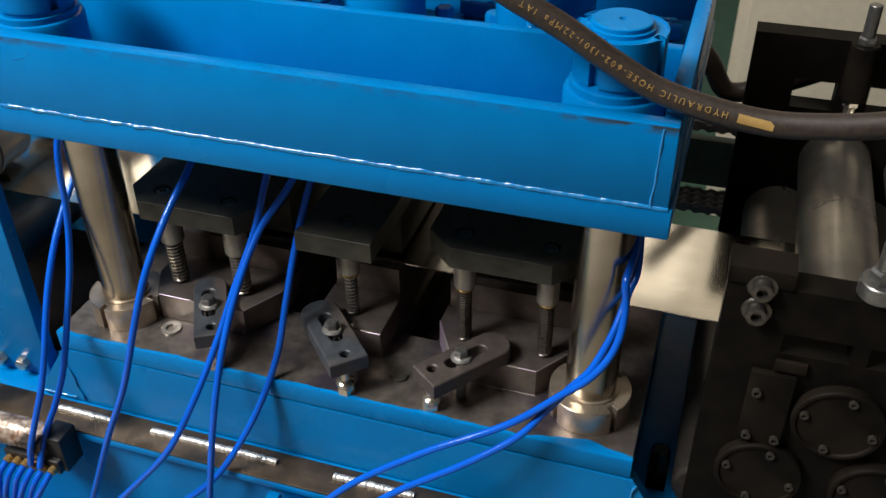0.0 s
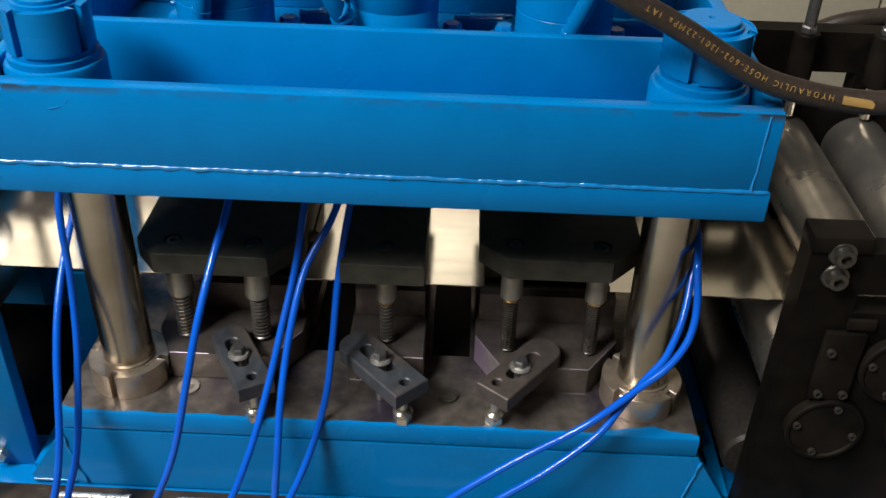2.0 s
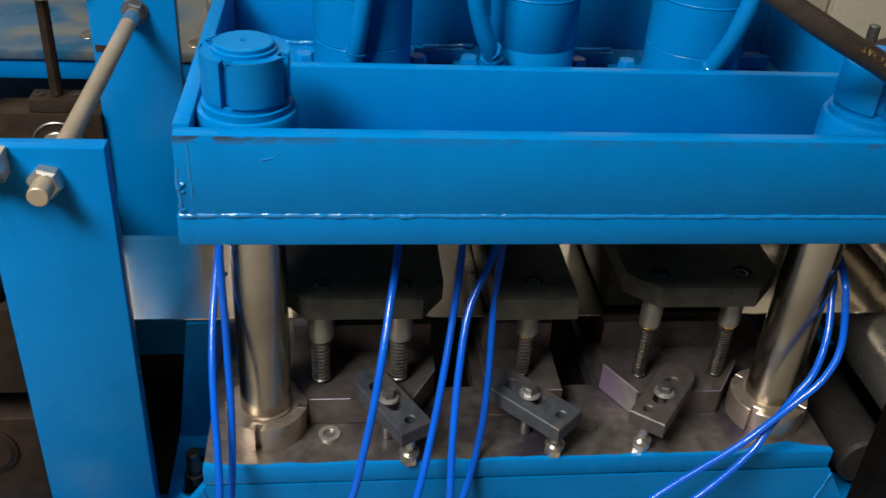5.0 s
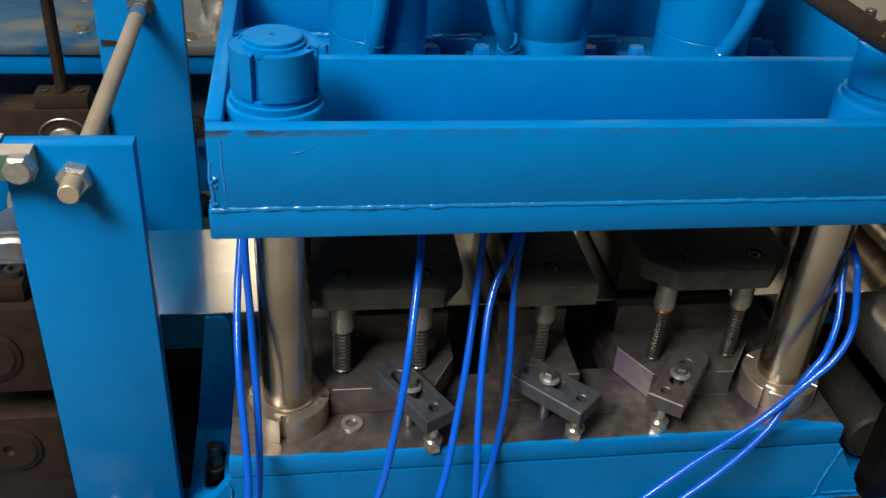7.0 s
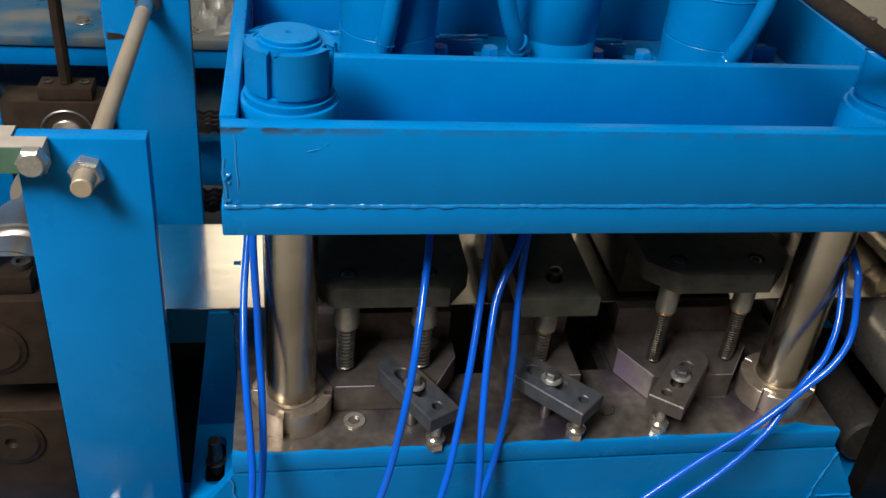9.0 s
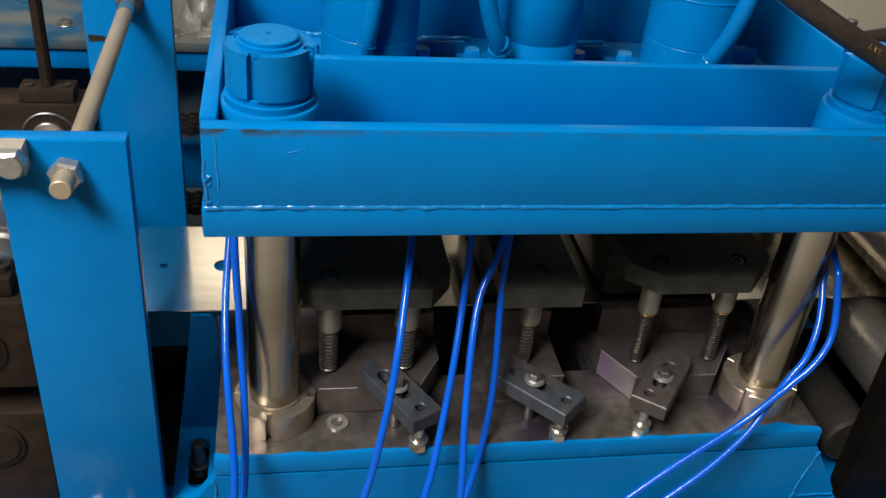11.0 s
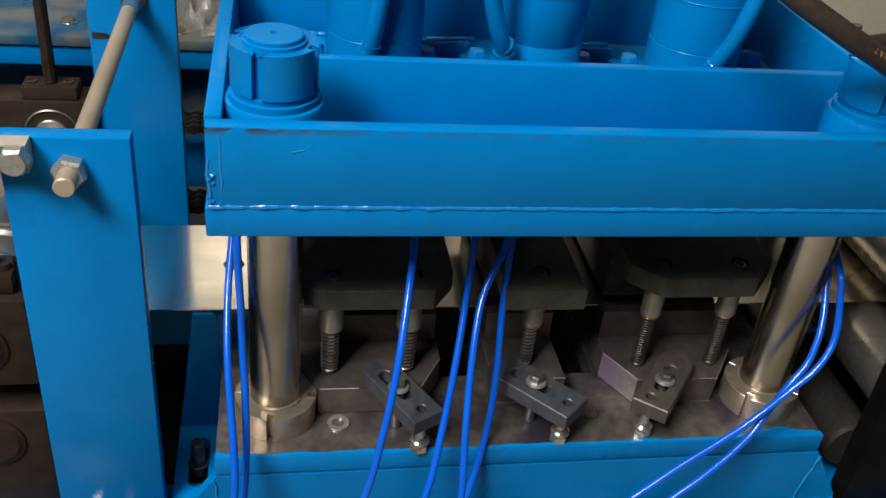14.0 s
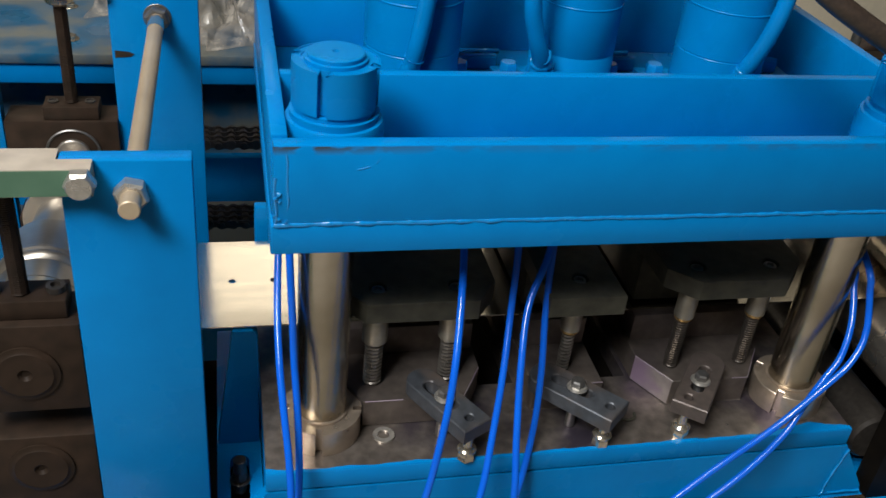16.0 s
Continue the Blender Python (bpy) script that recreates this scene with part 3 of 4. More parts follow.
# ---- the three punch dies ----
def punch_die(x0, x1, z_top, lower, upper, pins, bush_r, coil_r, brass, base, label):
    """x0, x1: the block; z_top: top of the upper plate; lower, upper: outlines; pins: their places."""
    die = thing("punch_die", ((x0 + x1) / 2, 0.2, 0.8), label, "punch die", "dies under the press")
    low = prism(lower, [], 0.8003, 0.836)
    bmesh.ops.bevel(low, geom=[e for e in low.edges if len(e.link_faces) == 2 and e.calc_face_angle(0) > 0.3], offset=0.0009, segments=1, affect="EDGES")
    part("lower_base", low, base, die, "ground steel base of the die")
    part("lower_block", box(x0, x1, 0.142, 0.345, 0.8363, 0.8735, 0.001), DIE_BASE, die)
    th, bush_h = 0.0245, 0.043
    top = prism(upper, [circle(x, y, 0.0095, 20) for x, y in pins], z_top - th, z_top)
    bmesh.ops.bevel(top, geom=[e for e in top.edges if len(e.link_faces) == 2 and e.calc_face_angle(0) > 0.6], offset=0.0008, segments=1, affect="EDGES")
    up = part("upper_plate", top, DIE_STEEL, die, "dark oiled steel plate of the die",
              at=((x0 + x1) / 2, 0.2, z_top))
    part("punch_holder", box(x0 + 0.004, x1 - 0.004, 0.165, 0.345, STRIP_Z + 0.005, z_top - th - 0.0003, 0.002), DIE_STEEL, up)
    part("rod_seat", rod(((x0 + x1) / 2, 0.236, z_top + 0.0003), 0.028, 0.012, "z", 32), DIE_STEEL, up)
    for x, y in pins:
        b = bmesh.new()
        prism(circle(x, y, bush_r, 28), [circle(x, y, coil_r + 0.0020, 20)], z_top - th - bush_h, z_top - th - 0.0003, b)
        part("bushing", b, BUSH_STEEL, up, "plain steel guide bushing")
        zb = z_top - th - bush_h
        if brass:
            part("grease_ring", turn([(coil_r + 0.0013, zb - 0.0060), (bush_r - 0.0022, zb - 0.0052), (bush_r - 0.0010, zb - 0.0030), (bush_r - 0.0010, zb - 0.0003)], (x, y, 0), "z", 24), GREASE, up, "golden greasy ring")
        pin = part("guide_pin", rod((x, y, 0.8363), coil_r - 0.0030, z_top - 0.8363 - 0.006, "z", 20), PIN_DARK, die)
        part("spring", spring(x, y, 0.8375, zb + 0.006, coil_r - 0.0003, 0.0017 if coil_r != 0.0074 else 0.0014, 0.0048 if coil_r != 0.0074 else 0.0033), SPRING_STEEL if coil_r != 0.0074 else THREAD, pin, "steel coil spring on the pin")
        part("pin_screw", turn([(coil_r - 0.0008, z_top - 0.0062), (0.0072, z_top - 0.005), (0.0072, z_top - 0.0022), (0.0045, z_top - 0.0018), (0.0040, z_top - 0.0050)], (x, y, 0), "z", 20), BOLT_DARK, pin)
    return die, up


LEFT_UP = [(0.1045, 0.064), (0.2230, 0.064), (0.247, 0.098), (0.247, 0.36), (0.081, 0.36), (0.081, 0.093)]
MID_UP = [(0.2985, 0.059), (0.3845, 0.059), (0.3845, 0.36), (0.2985, 0.36)]
RIGHT_UP = [(0.4700, 0.060), (0.5750, 0.060), (0.608, 0.097), (0.608, 0.36), (0.4400, 0.36), (0.4400, 0.089)]
LEFT_LOW = [(0.107, 0.062), (0.2185, 0.062), (0.246, 0.108), (0.246, 0.36), (0.085, 0.36), (0.085, 0.104)]
MID_LOW = [(0.303, 0.070), (0.385, 0.070), (0.385, 0.36), (0.300, 0.36), (0.300, 0.075)]
RIGHT_LOW = [(0.470, 0.063), (0.5655, 0.063), (0.601, 0.113), (0.601, 0.36), (0.442, 0.36), (0.442, 0.113)]
left_die, _ = punch_die(0.088, 0.243, 0.9645, LEFT_LOW, LEFT_UP, ((0.1195, 0.094), (0.2035, 0.094)), 0.0138, 0.0094, False, DIE_BASE, "wide dark steel punch die with two sprung guide pins")
mid_die, mid_plate = punch_die(0.303, 0.383, 0.9655, MID_LOW, MID_UP, ((0.3425, 0.096),), 0.0117, 0.0064, True, DIE_BASE, "narrow dark steel punch die with one sprung guide pin")
right_die, _ = punch_die(0.445, 0.600, 0.9790, RIGHT_LOW, RIGHT_UP, ((0.4770, 0.092), (0.5670, 0.092)), 0.0117, 0.0074, True, DIE_BASE, "wide greenish-black punch die with two sprung pins")


# thin pale plate over the left bevel, painted as if lit
part("lit_face", prism([(0.4692, 0.0637), (0.4421, 0.1122), (0.4416, 0.1119), (0.4687, 0.0634)], [], 0.8012, 0.8352), DIE_LIT, right_die, "lit bevel of the die base, its brightness put into paler steel")


# pale lines along bare die edges, painting their glints
for die, a, b in ((left_die, (0.2187, 0.0622), (0.2455, 0.1075)), (left_die, (0.108, 0.0618), (0.150, 0.0618)), (mid_die, (0.372, 0.0698), (0.3848, 0.0698)),
                  (right_die, (0.5450, 0.0628), (0.5653, 0.0628)), (right_die, (0.5657, 0.0632), (0.6008, 0.1128)), (right_die, (0.4697, 0.0632), (0.4418, 0.1126))):
    part("edge_glint", tube([(*a, 0.8357), (*b, 0.8357)], 0.0007, 6, 2), DIE_LIT, die, "bare edge of the die base, its glint put into pale steel")


# ---- clamps on the base plate ----
def strap_clamp(front, toward, width, length, bolt, hole, foot, mat, label, taper):
    """A slotted strap from its front end back along a direction."""
    f, d = Vector(front), Vector(toward).normalized()
    s = Vector((-d.y, d.x))
    c = thing("strap_clamp", (*((f + d * length / 2)), 0.80), label, "clamp", "clamps on the base plate")
    w = width / 2
    end = [(length - taper + taper * math.sin(a), w * math.cos(a)) for a in [math.pi * i / 10 for i in range(11)]]
    out = [f + s * w, f - s * w] + [f - s * v + d * u for u, v in end]
    slot_at = Vector(bolt) + d * 0.006
    bm = prism([tuple(v) for v in out], [slot_loop(slot_at.x, slot_at.y, d.x, d.y, 0.036, 0.0074), circle(*hole, 0.0054, 16)], 0.8370, 0.8545)
    bmesh.ops.bevel(bm, geom=[e for e in bm.edges if e.calc_face_angle(0) > 0.7 and len(e.link_faces) == 2 and min(v.co.z for v in e.verts) > 0.85], offset=0.0012, segments=1, affect="EDGES")
    bar = part("strap", bm, mat, c)
    bx, by = bolt
    hb = bmesh.new()
    rod((bx, by, 0.8003), 0.0058, 0.066, bm=hb)
    hexhead((bx, by, 0.8587), 0.0080, 0.0080, "z", 0.5 + bx * 9, hb)
    part("bolt", hb, BOLT_DARK, c, "grey steel hexagon bolt")
    part("washer", turn([(0.0060, 0.8552), (0.0112, 0.8553), (0.0116, 0.8562), (0.0102, 0.8585), (0.0070, 0.8590)], (bx, by, 0), "z", 28), ZINC_DULL, c)
    fx, fy = foot
    fb = bmesh.new()
    hexhead((fx, fy, 0.8006), 0.0100, 0.0105, "z", 0.2 + fx * 5, fb)
    turn([(0.0085, 0.8112), (0.0106, 0.8122), (0.0106, 0.8146), (0.0085, 0.8170), (0.0056, 0.8180), (0.0056, 0.8368)], (fx, fy, 0), "z", 20, fb)
    part("jack_bolt", fb, ZINC, c, "silver jack bolt under the strap")


strap_clamp((0.2175, -0.0046), (-0.495, 0.869), 0.038, 0.107, (0.1900, 0.0400), (0.2105, 0.0080), (0.2110, 0.0035), CLAMP_STEEL,
            "blue-black slotted strap clamp bolted at an angle", 0.017)
strap_clamp((0.3775, 0.0010), (-0.68, 0.733), 0.043, 0.112, (0.3410, 0.0420), (0.3690, 0.0100), (0.3670, 0.0095), CLAMP_STEEL,
            "blue-black slotted strap clamp lying askew", 0.018)
strap_clamp((0.4593, 0.0020), (0.615, 0.788), 0.040, 0.108, (0.4890, 0.0400), (0.4645, 0.0160), (0.4640, 0.0140), CLAMP_BROWN,
            "brown-black slotted strap clamp turned the other way", 0.018)
wsh = bmesh.new()
prism(circle(0.128, 0.045, 0.0118, 32), [circle(0.128, 0.045, 0.0066, 24)], 0.8002, 0.8026, wsh)
solo("loose_washer", wsh, ZINC_DULL, "loose zinc washer lying on the base plate", "washer")
solo("metal_chip", tube([(0.404, 0.044, 0.8018), (0.413, 0.040, 0.8018), (0.421, 0.043, 0.8022), (0.423, 0.050, 0.8030)], 0.0017, 6, 6), DIE_STEEL,
     "small curled dark metal chip on the base plate", "metal chip")


# ---- blue air tubes ----
def air_tube(points, label="thin glossy blue air tube hanging from the press"):
    solo("air_tube", tube(points, 0.0038, 12, 8), HOSE_BLUE, label, "air tube", "blue air tubes")


air_tube([(0.030, 0.235, 1.080), (0.022, 0.162, 1.037), (0.018, 0.114, 0.9995), (0.0147, 0.068, 0.962), (0.0146, 0.028, 0.924), (0.0174, -0.004, 0.886), (0.0207, -0.029, 0.849), (0.0217, -0.048, 0.811),
          (0.0182, -0.064, 0.773), (0.0104, -0.079, 0.7355), (0.0012, -0.091, 0.698), (-0.0060, -0.0935, 0.668)])
air_tube([(0.026, 0.110, 1.080), (0.0255, 0.062, 1.037), (0.0265, 0.047, 0.9995), (0.0280, 0.041, 0.962), (0.0290, 0.031, 0.924), (0.0310, 0.015, 0.886), (0.0320, -0.004, 0.849), (0.0315, -0.022, 0.811),
          (0.0280, -0.038, 0.773), (0.0190, -0.055, 0.7355), (0.0090, -0.078, 0.698), (0.0060, -0.0935, 0.666)])
air_tube([(0.200, 0.100, 1.078), (0.194, 0.050, 1.035), (0.185, 0.005, 0.998), (0.175, -0.034, 0.951), (0.165, -0.056, 0.900), (0.147, -0.077, 0.822), (0.117, -0.088, 0.748),
          (0.085, -0.090, 0.670), (0.055, -0.09, 0.600)])
air_tube([(0.270, 0.120, 1.072), (0.261, 0.080, 1.010), (0.254, 0.055, 0.960), (0.243, 0.018, 0.910), (0.231, -0.014, 0.858), (0.214, -0.052, 0.800), (0.188, -0.080, 0.742),
          (0.140, -0.088, 0.680), (0.090, -0.09, 0.620)])
air_tube([(0.312, 0.120, 1.070), (0.293, 0.075, 1.015), (0.268, 0.043, 0.972), (0.256, 0.005, 0.925), (0.249, -0.034, 0.866), (0.246, -0.066, 0.802), (0.239, -0.085, 0.722),
          (0.226, -0.09, 0.640), (0.215, -0.09, 0.58)])
air_tube([(0.318, 0.130, 1.068), (0.304, 0.092, 1.000), (0.296, 0.062, 0.942), (0.292, 0.034, 0.886), (0.285, 0.010, 0.825), (0.2655, -0.022, 0.760), (0.228, -0.056, 0.690),
          (0.178, -0.078, 0.640), (0.130, -0.09, 0.58)])
air_tube([(0.636, 0.150, 1.078), (0.646, 0.100, 1.045), (0.652, 0.062, 1.016), (0.6490, 0.0320, 1.000), (0.6515, 0.0262, 0.982), (0.6527, 0.0188, 0.9636), (0.6507, 0.009, 0.9455), (0.6437, -0.0008, 0.9273),
          (0.6285, -0.009, 0.906), (0.605, -0.0145, 0.884), (0.572, -0.020, 0.851), (0.540, -0.027, 0.828), (0.473, -0.044, 0.792), (0.394, -0.062, 0.734), (0.33, -0.075, 0.66)],
         "blue air tube swinging round the post to the bed")
air_tube([(0.645, 0.170, 1.078), (0.650, 0.110, 1.035), (0.6556, 0.0672, 0.990), (0.6517, 0.0528, 0.9727), (0.648, 0.0376, 0.9555), (0.643, 0.024, 0.9382), (0.636, 0.0129, 0.9209), (0.6272, 0.0043, 0.9036),
          (0.612, -0.0025, 0.885), (0.590, -0.0130, 0.855), (0.566, -0.027, 0.826), (0.516, -0.046, 0.790), (0.440, -0.062, 0.735), (0.37, -0.075, 0.66)],
         "blue air tube swinging round the post to the bed")
for k in range(6):
    x = -0.044 + 0.0125 * k
    air_tube([(x, -0.0925, 0.6600), (x - 0.005, -0.1040, 0.6480), (x * 0.85 - 0.017, -0.107 - 0.003 * (k % 2), 0.622), (x * 0.6 - 0.036, -0.106, 0.585), (x * 0.4 - 0.048, -0.100, 0.53)],
             "short blue air tube out of the black connector")
con = thing("tube_connector", (0.0, -0.07, 0.66), "black plastic connector with brass fittings for the air tubes", "connector")
part("block", box(0.004, 0.031, -0.078, -0.0465, 0.648, 0.702, 0.003, box(-0.052, 0.026, -0.085, -0.0465, 0.650, 0.671, 0.002)), BLACK_PLASTIC, con)
for k in range(6):
    part("fitting", rod((-0.044 + 0.0125 * k, -0.0848, 0.6600), 0.0052, -0.009, "y", 12), GREASE, con, "brass push-in fitting")


def braid(points, r):
    """A woven sleeve with a crossed relief, dented here and there."""
    line = smooth_line(points, 44)
    bm = bmesh.new()
    rings = []
    for i, (p, t, a, b) in enumerate(frames_along(line)):
        ring = []
        for k in range(48):
            w = 2 * math.pi * k / 48
            s = math.sin(8 * w + i * 0.75) * math.sin(8 * w - i * 0.75)
            h = r + 0.0005 * s + 0.0018 * noise.noise((i * 0.09, 3 * math.cos(w), 3 * math.sin(w)))
            ring.append(bm.verts.new(p + (a * math.cos(w) + b * math.sin(w)) * h))
        rings.append(ring)
    for u, v in zip(rings, rings[1:]):
        for k in range(48):
            bm.faces.new((u[k], u[(k + 1) % 48], v[(k + 1) % 48], v[k]))
    bm.faces.new(rings[0])
    bm.faces.new(rings[-1])
    return bm


solo("braided_cable", braid([(-0.42, -0.082, 0.712), (-0.20, -0.078, 0.706), (-0.06, -0.074, 0.698), (0.008, -0.070, 0.692)], 0.0175), BRAID, "braided metal cable with rusty stains", "cable")

# ---- the black hydraulic hose ----
HOSE_PTS = [(0.430, 0.03, 1.345), (0.473, 0.0, 1.312), (0.528, -0.015, 1.282), (0.583, -0.015, 1.254), (0.623, -0.015, 1.231), (0.665, -0.015, 1.211), (0.728, -0.015, 1.199),
            (0.776, -0.015, 1.201), (0.830, -0.012, 1.211), (0.92, 0.0, 1.24), (1.05, 0.03, 1.30)]
hose = thing("hydraulic_hose", (0.66, -0.015, 1.2), "thick black rubber hydraulic hose with gold print", "hose")
part("rubber", tube(HOSE_PTS, 0.0098, 24, 12), RUBBER, hose, at=(0.66, -0.015, 1.2))
part("ferrule", tube([(0.405, 0.05, 1.362), (0.430, 0.03, 1.345), (0.462, 0.008, 1.321)], 0.0122, 20, 6), RUSTY, hose, "crimped steel ferrule")


def hose_print():
    """Letters of the print, one behind the other along the hose, wrapped on to its face towards the aisle."""
    line = smooth_line(HOSE_PTS, 24)
    dist = [0.0]
    for a, b in zip(line, line[1:]):
        dist.append(dist[-1] + (b - a).length)

    def at(s):
        k = max(i for i in range(len(dist)) if dist[i] <= s)
        k = min(k, len(line) - 2)
        f = (s - dist[k]) / (dist[k + 1] - dist[k])
        return line[k].lerp(line[k + 1], f), (line[k + 1] - line[k]).normalized()

    face = Vector((0, -0.93, 0.36)).normalized()
    start = min(range(len(line)), key=lambda i: abs(line[i].x - 0.711))
    s = dist[start]
    bm = bmesh.new()
    r = 0.0105

    def wrap(p, t, u, v):
        out = (face - t * face.dot(t)).normalized()
        across = t.cross(out)
        a = v / r
        return p + t * u + (out * math.cos(a) + across * math.sin(a)) * r

    for text in "HYDRAULIC HOSE-602-1301-22MPa 1AT":
        if text != " ":
            cu = bpy.data.curves.new("letter", "FONT")
            cu.body, cu.size, cu.resolution_u = text, 0.0068, 2
            ob = new("letter", cu)
            me = ob.to_mesh()
            own = bmesh.new()
            own.from_mesh(me)
            ob.to_mesh_clear()
            bpy.data.objects.remove(ob)
            bpy.data.curves.remove(cu)
            width = max((v.co.x for v in own.verts), default=0.005)
            p, t = at(s)
            for v in own.verts:
                v.co = wrap(p, t, -v.co.x, v.co.y - 0.0024)
            merge(bm, own)
            s -= width + 0.0021
        else:
            s -= 0.004
    part("print", bm, GOLD_PRINT, hose, "gold printed letters")
    mark = bmesh.new()
    p, t = at(dist[start] + 0.006)
    grid = [[mark.verts.new(wrap(p, t, 0.001 + 0.026 * i / 8, -0.0034 + 0.0068 * j / 6)) for j in range(7)] for i in range(9)]
    for i in range(8):
        for j in range(6):
            mark.faces.new((grid[i][j], grid[i + 1][j], grid[i + 1][j + 1], grid[i][j + 1]))
    part("mark", mark, GOLD_PRINT, hose, "plain gold printed block")


hose_print()


# ---- forming stand beside the press ----
def upright(x0, x1, y0, y1, z1, name, parent):
    return part(name, box(x0, x1, y0, y1, BED_Z + 0.0005, z1, 0.0015), BLUE, parent)


stand = thing("roll_stand", (-0.2, 0.25, BED_Z), "blue roll-forming stand with chocks, rolls and tie rod", "roll stand")
fu = upright(-0.1645, -0.0580, 0.026, 0.045, 1.1515, "front_upright", stand)
upright(-0.1640, -0.0595, 0.450, 0.470, 1.40, "rear_upright", stand)
upright(-0.42, -0.3015, 0.450, 0.470, 1.40, "rear_upright", stand)
for x in (-0.094, -0.1285):
    part("foot_bolt", hexhead((x, 0.0255, 0.706), 0.0095, -0.010, "y", 0.3 + x * 3), ZINC, fu, "zinc hexagon bolt")
tie = part("tie_rod", rod((-0.1080, -0.007, 1.1225), 0.0090, 0.478, "y", 24), TIE_STEEL, stand, "brownish steel tie rod with nuts")
part("nut", hexhead((-0.1080, 0.0255, 1.1225), 0.0148, -0.0135, "y", 0.25), ZINC_DULL, tie)
part("nut", hexhead((-0.1080, 0.4474, 1.1225), 0.0150, -0.0130, "y", 0.25), BOLT_DARK, tie)
part("thread", turn([(0.0098, 0.0), (0.0098, 0.030)], (-0.1080, 0.400, 1.1225), "y", 20), ZINC, tie)
part("rust_patch", prism([(-0.1605, 1.070), (-0.142, 1.0715), (-0.138, 1.0745), (-0.144, 1.0775), (-0.1605, 1.079)], [], 0.4492, 0.4499, axis="y"), RUSTY, stand, "small rust-red scraped patch")
part("nut_washer", rod((-0.1080, 0.4496, 1.1225), 0.0165, -0.002, "y", 28), BOLT_DARK, tie)
bar = part("cross_bar", prism([(-0.62, 0.007), (-0.1365, 0.007), (-0.1365, 0.0256), (-0.1650, 0.0256), (-0.1650, 0.045), (-0.62, 0.045)], [], 1.129, 1.1535), CREAM, stand,
           "steel cross bar, bare on top, green in front")
part("green_face", box(-0.62, -0.1369, 0.0062, 0.0068, 1.1297, 1.1528, 0), GREEN, bar, "green painted front face")
part("bar_bolt", hexhead((-0.1445, 0.0058, 1.1435), 0.0128, -0.0115, "y", 0.0, turn([(0.0102, -0.0059), (0.0106, -0.0065), (0.0098, -0.0073)], (-0.1445, 0, 1.1435), "y", 24)), ZINC_DULL, bar, "zinc hexagon bolt")


def chock(x0, x1, y0, y1, z0, z1, cx, cz, r, name, proud):
    c = part(name, box(x0, x1, y0, y1, z0, z1, 0.002), BROWN_CHOCK, stand, "oily brown-black bearing chock")
    part("bearing_cap", turn([(r + 0.004, 0.0), (r + 0.004, -0.002), (r, -0.0025), (r - 0.002, -proud), (r * 0.25, -proud), (r * 0.12, -proud + 0.003)], (cx, y0 - 0.0002, cz), "y", 36), BROWN_CHOCK, c)
    return c


chock(-0.270, -0.1655, 0.030, 0.085, 0.8800, 0.9815, -0.2180, 0.928, 0.027, "upper_chock", 0.004)
chock(-0.270, -0.1655, 0.030, 0.085, BED_Z + 0.0005, 0.8460, -0.2190, 0.8060, 0.027, "lower_chock", 0.004)
blk = part("screw_block", box(-0.252, -0.176, 0.040, 0.075, 0.9818, 1.002, 0.0015), BROWN_CHOCK, stand)
for x in (-0.242, -0.186):
    part("socket_screw", turn([(0.0085, 1.0022), (0.0085, 1.0085), (0.0045, 1.0088), (0.0042, 1.0045)], (x, 0.057, 0), "z", 20), SCREW_BLACK, blk)
part("adjusting_screw", spring(-0.2165, 0.055, 1.0025, 1.118, 0.0072, 0.0012, 0.0021, rod((-0.2165, 0.055, 1.0025), 0.0072, 0.14)), BROWN_CHOCK, stand, "rusty brown threaded adjusting screw")
rc = part("rear_chock", box(-0.2985, -0.1640, 0.440, 0.490, 0.880, 0.9885, 0.002), BROWN_CHOCK, stand, "oily brown-black bearing chock")
part("bearing_ring", turn([(0.0318, 0.0), (0.0338, -0.001), (0.0338, -0.003), (0.0325, -0.004), (0.0312, -0.003), (0.0310, -0.0006)], (-0.2205, 0.4398, 0.945), "y", 40), BOLT_DARK, rc)
part("bearing_bore", rod((-0.2205, 0.4391, 0.945), 0.0300, -0.0010, "y", 36, 0.0002), BROWN_CHOCK, rc)
part("shaft_end", turn([(0.0205, 0.0), (0.0205, -0.0040), (0.0190, -0.0050), (0.0060, -0.0050), (0.0040, -0.0030)], (-0.2205, 0.4380, 0.945), "y", 32), ROLL_STEEL, rc, "bright turned shaft end")
rb = part("rear_screw_block", box(-0.252, -0.186, 0.443, 0.478, 0.9888, 1.0065, 0.0015), BROWN_CHOCK, stand)
for x in (-0.241, -0.197):
    part("socket_screw", turn([(0.0065, 1.0068), (0.0065, 1.0085), (0.0045, 1.0088), (0.0042, 1.0072)], (x, 0.460, 0), "z", 18), SCREW_BLACK, rb)
part("adjusting_screw", spring(-0.2190, 0.460, 1.007, 1.150, 0.0070, 0.0012, 0.0021, rod((-0.2190, 0.460, 1.007), 0.0070, 0.175)), BROWN_CHOCK, stand, "rusty brown threaded adjusting screw")
tb = part("top_bridge", box(-0.42, -0.1625, 0.440, 0.490, 1.146, 1.163, 0.002), BLACK_PLATE, stand, "dark steel bridge over the screws")
part("nut", hexhead((-0.2190, 0.460, 1.1455), 0.016, -0.013, "z", 0.2), ZINC, tb)
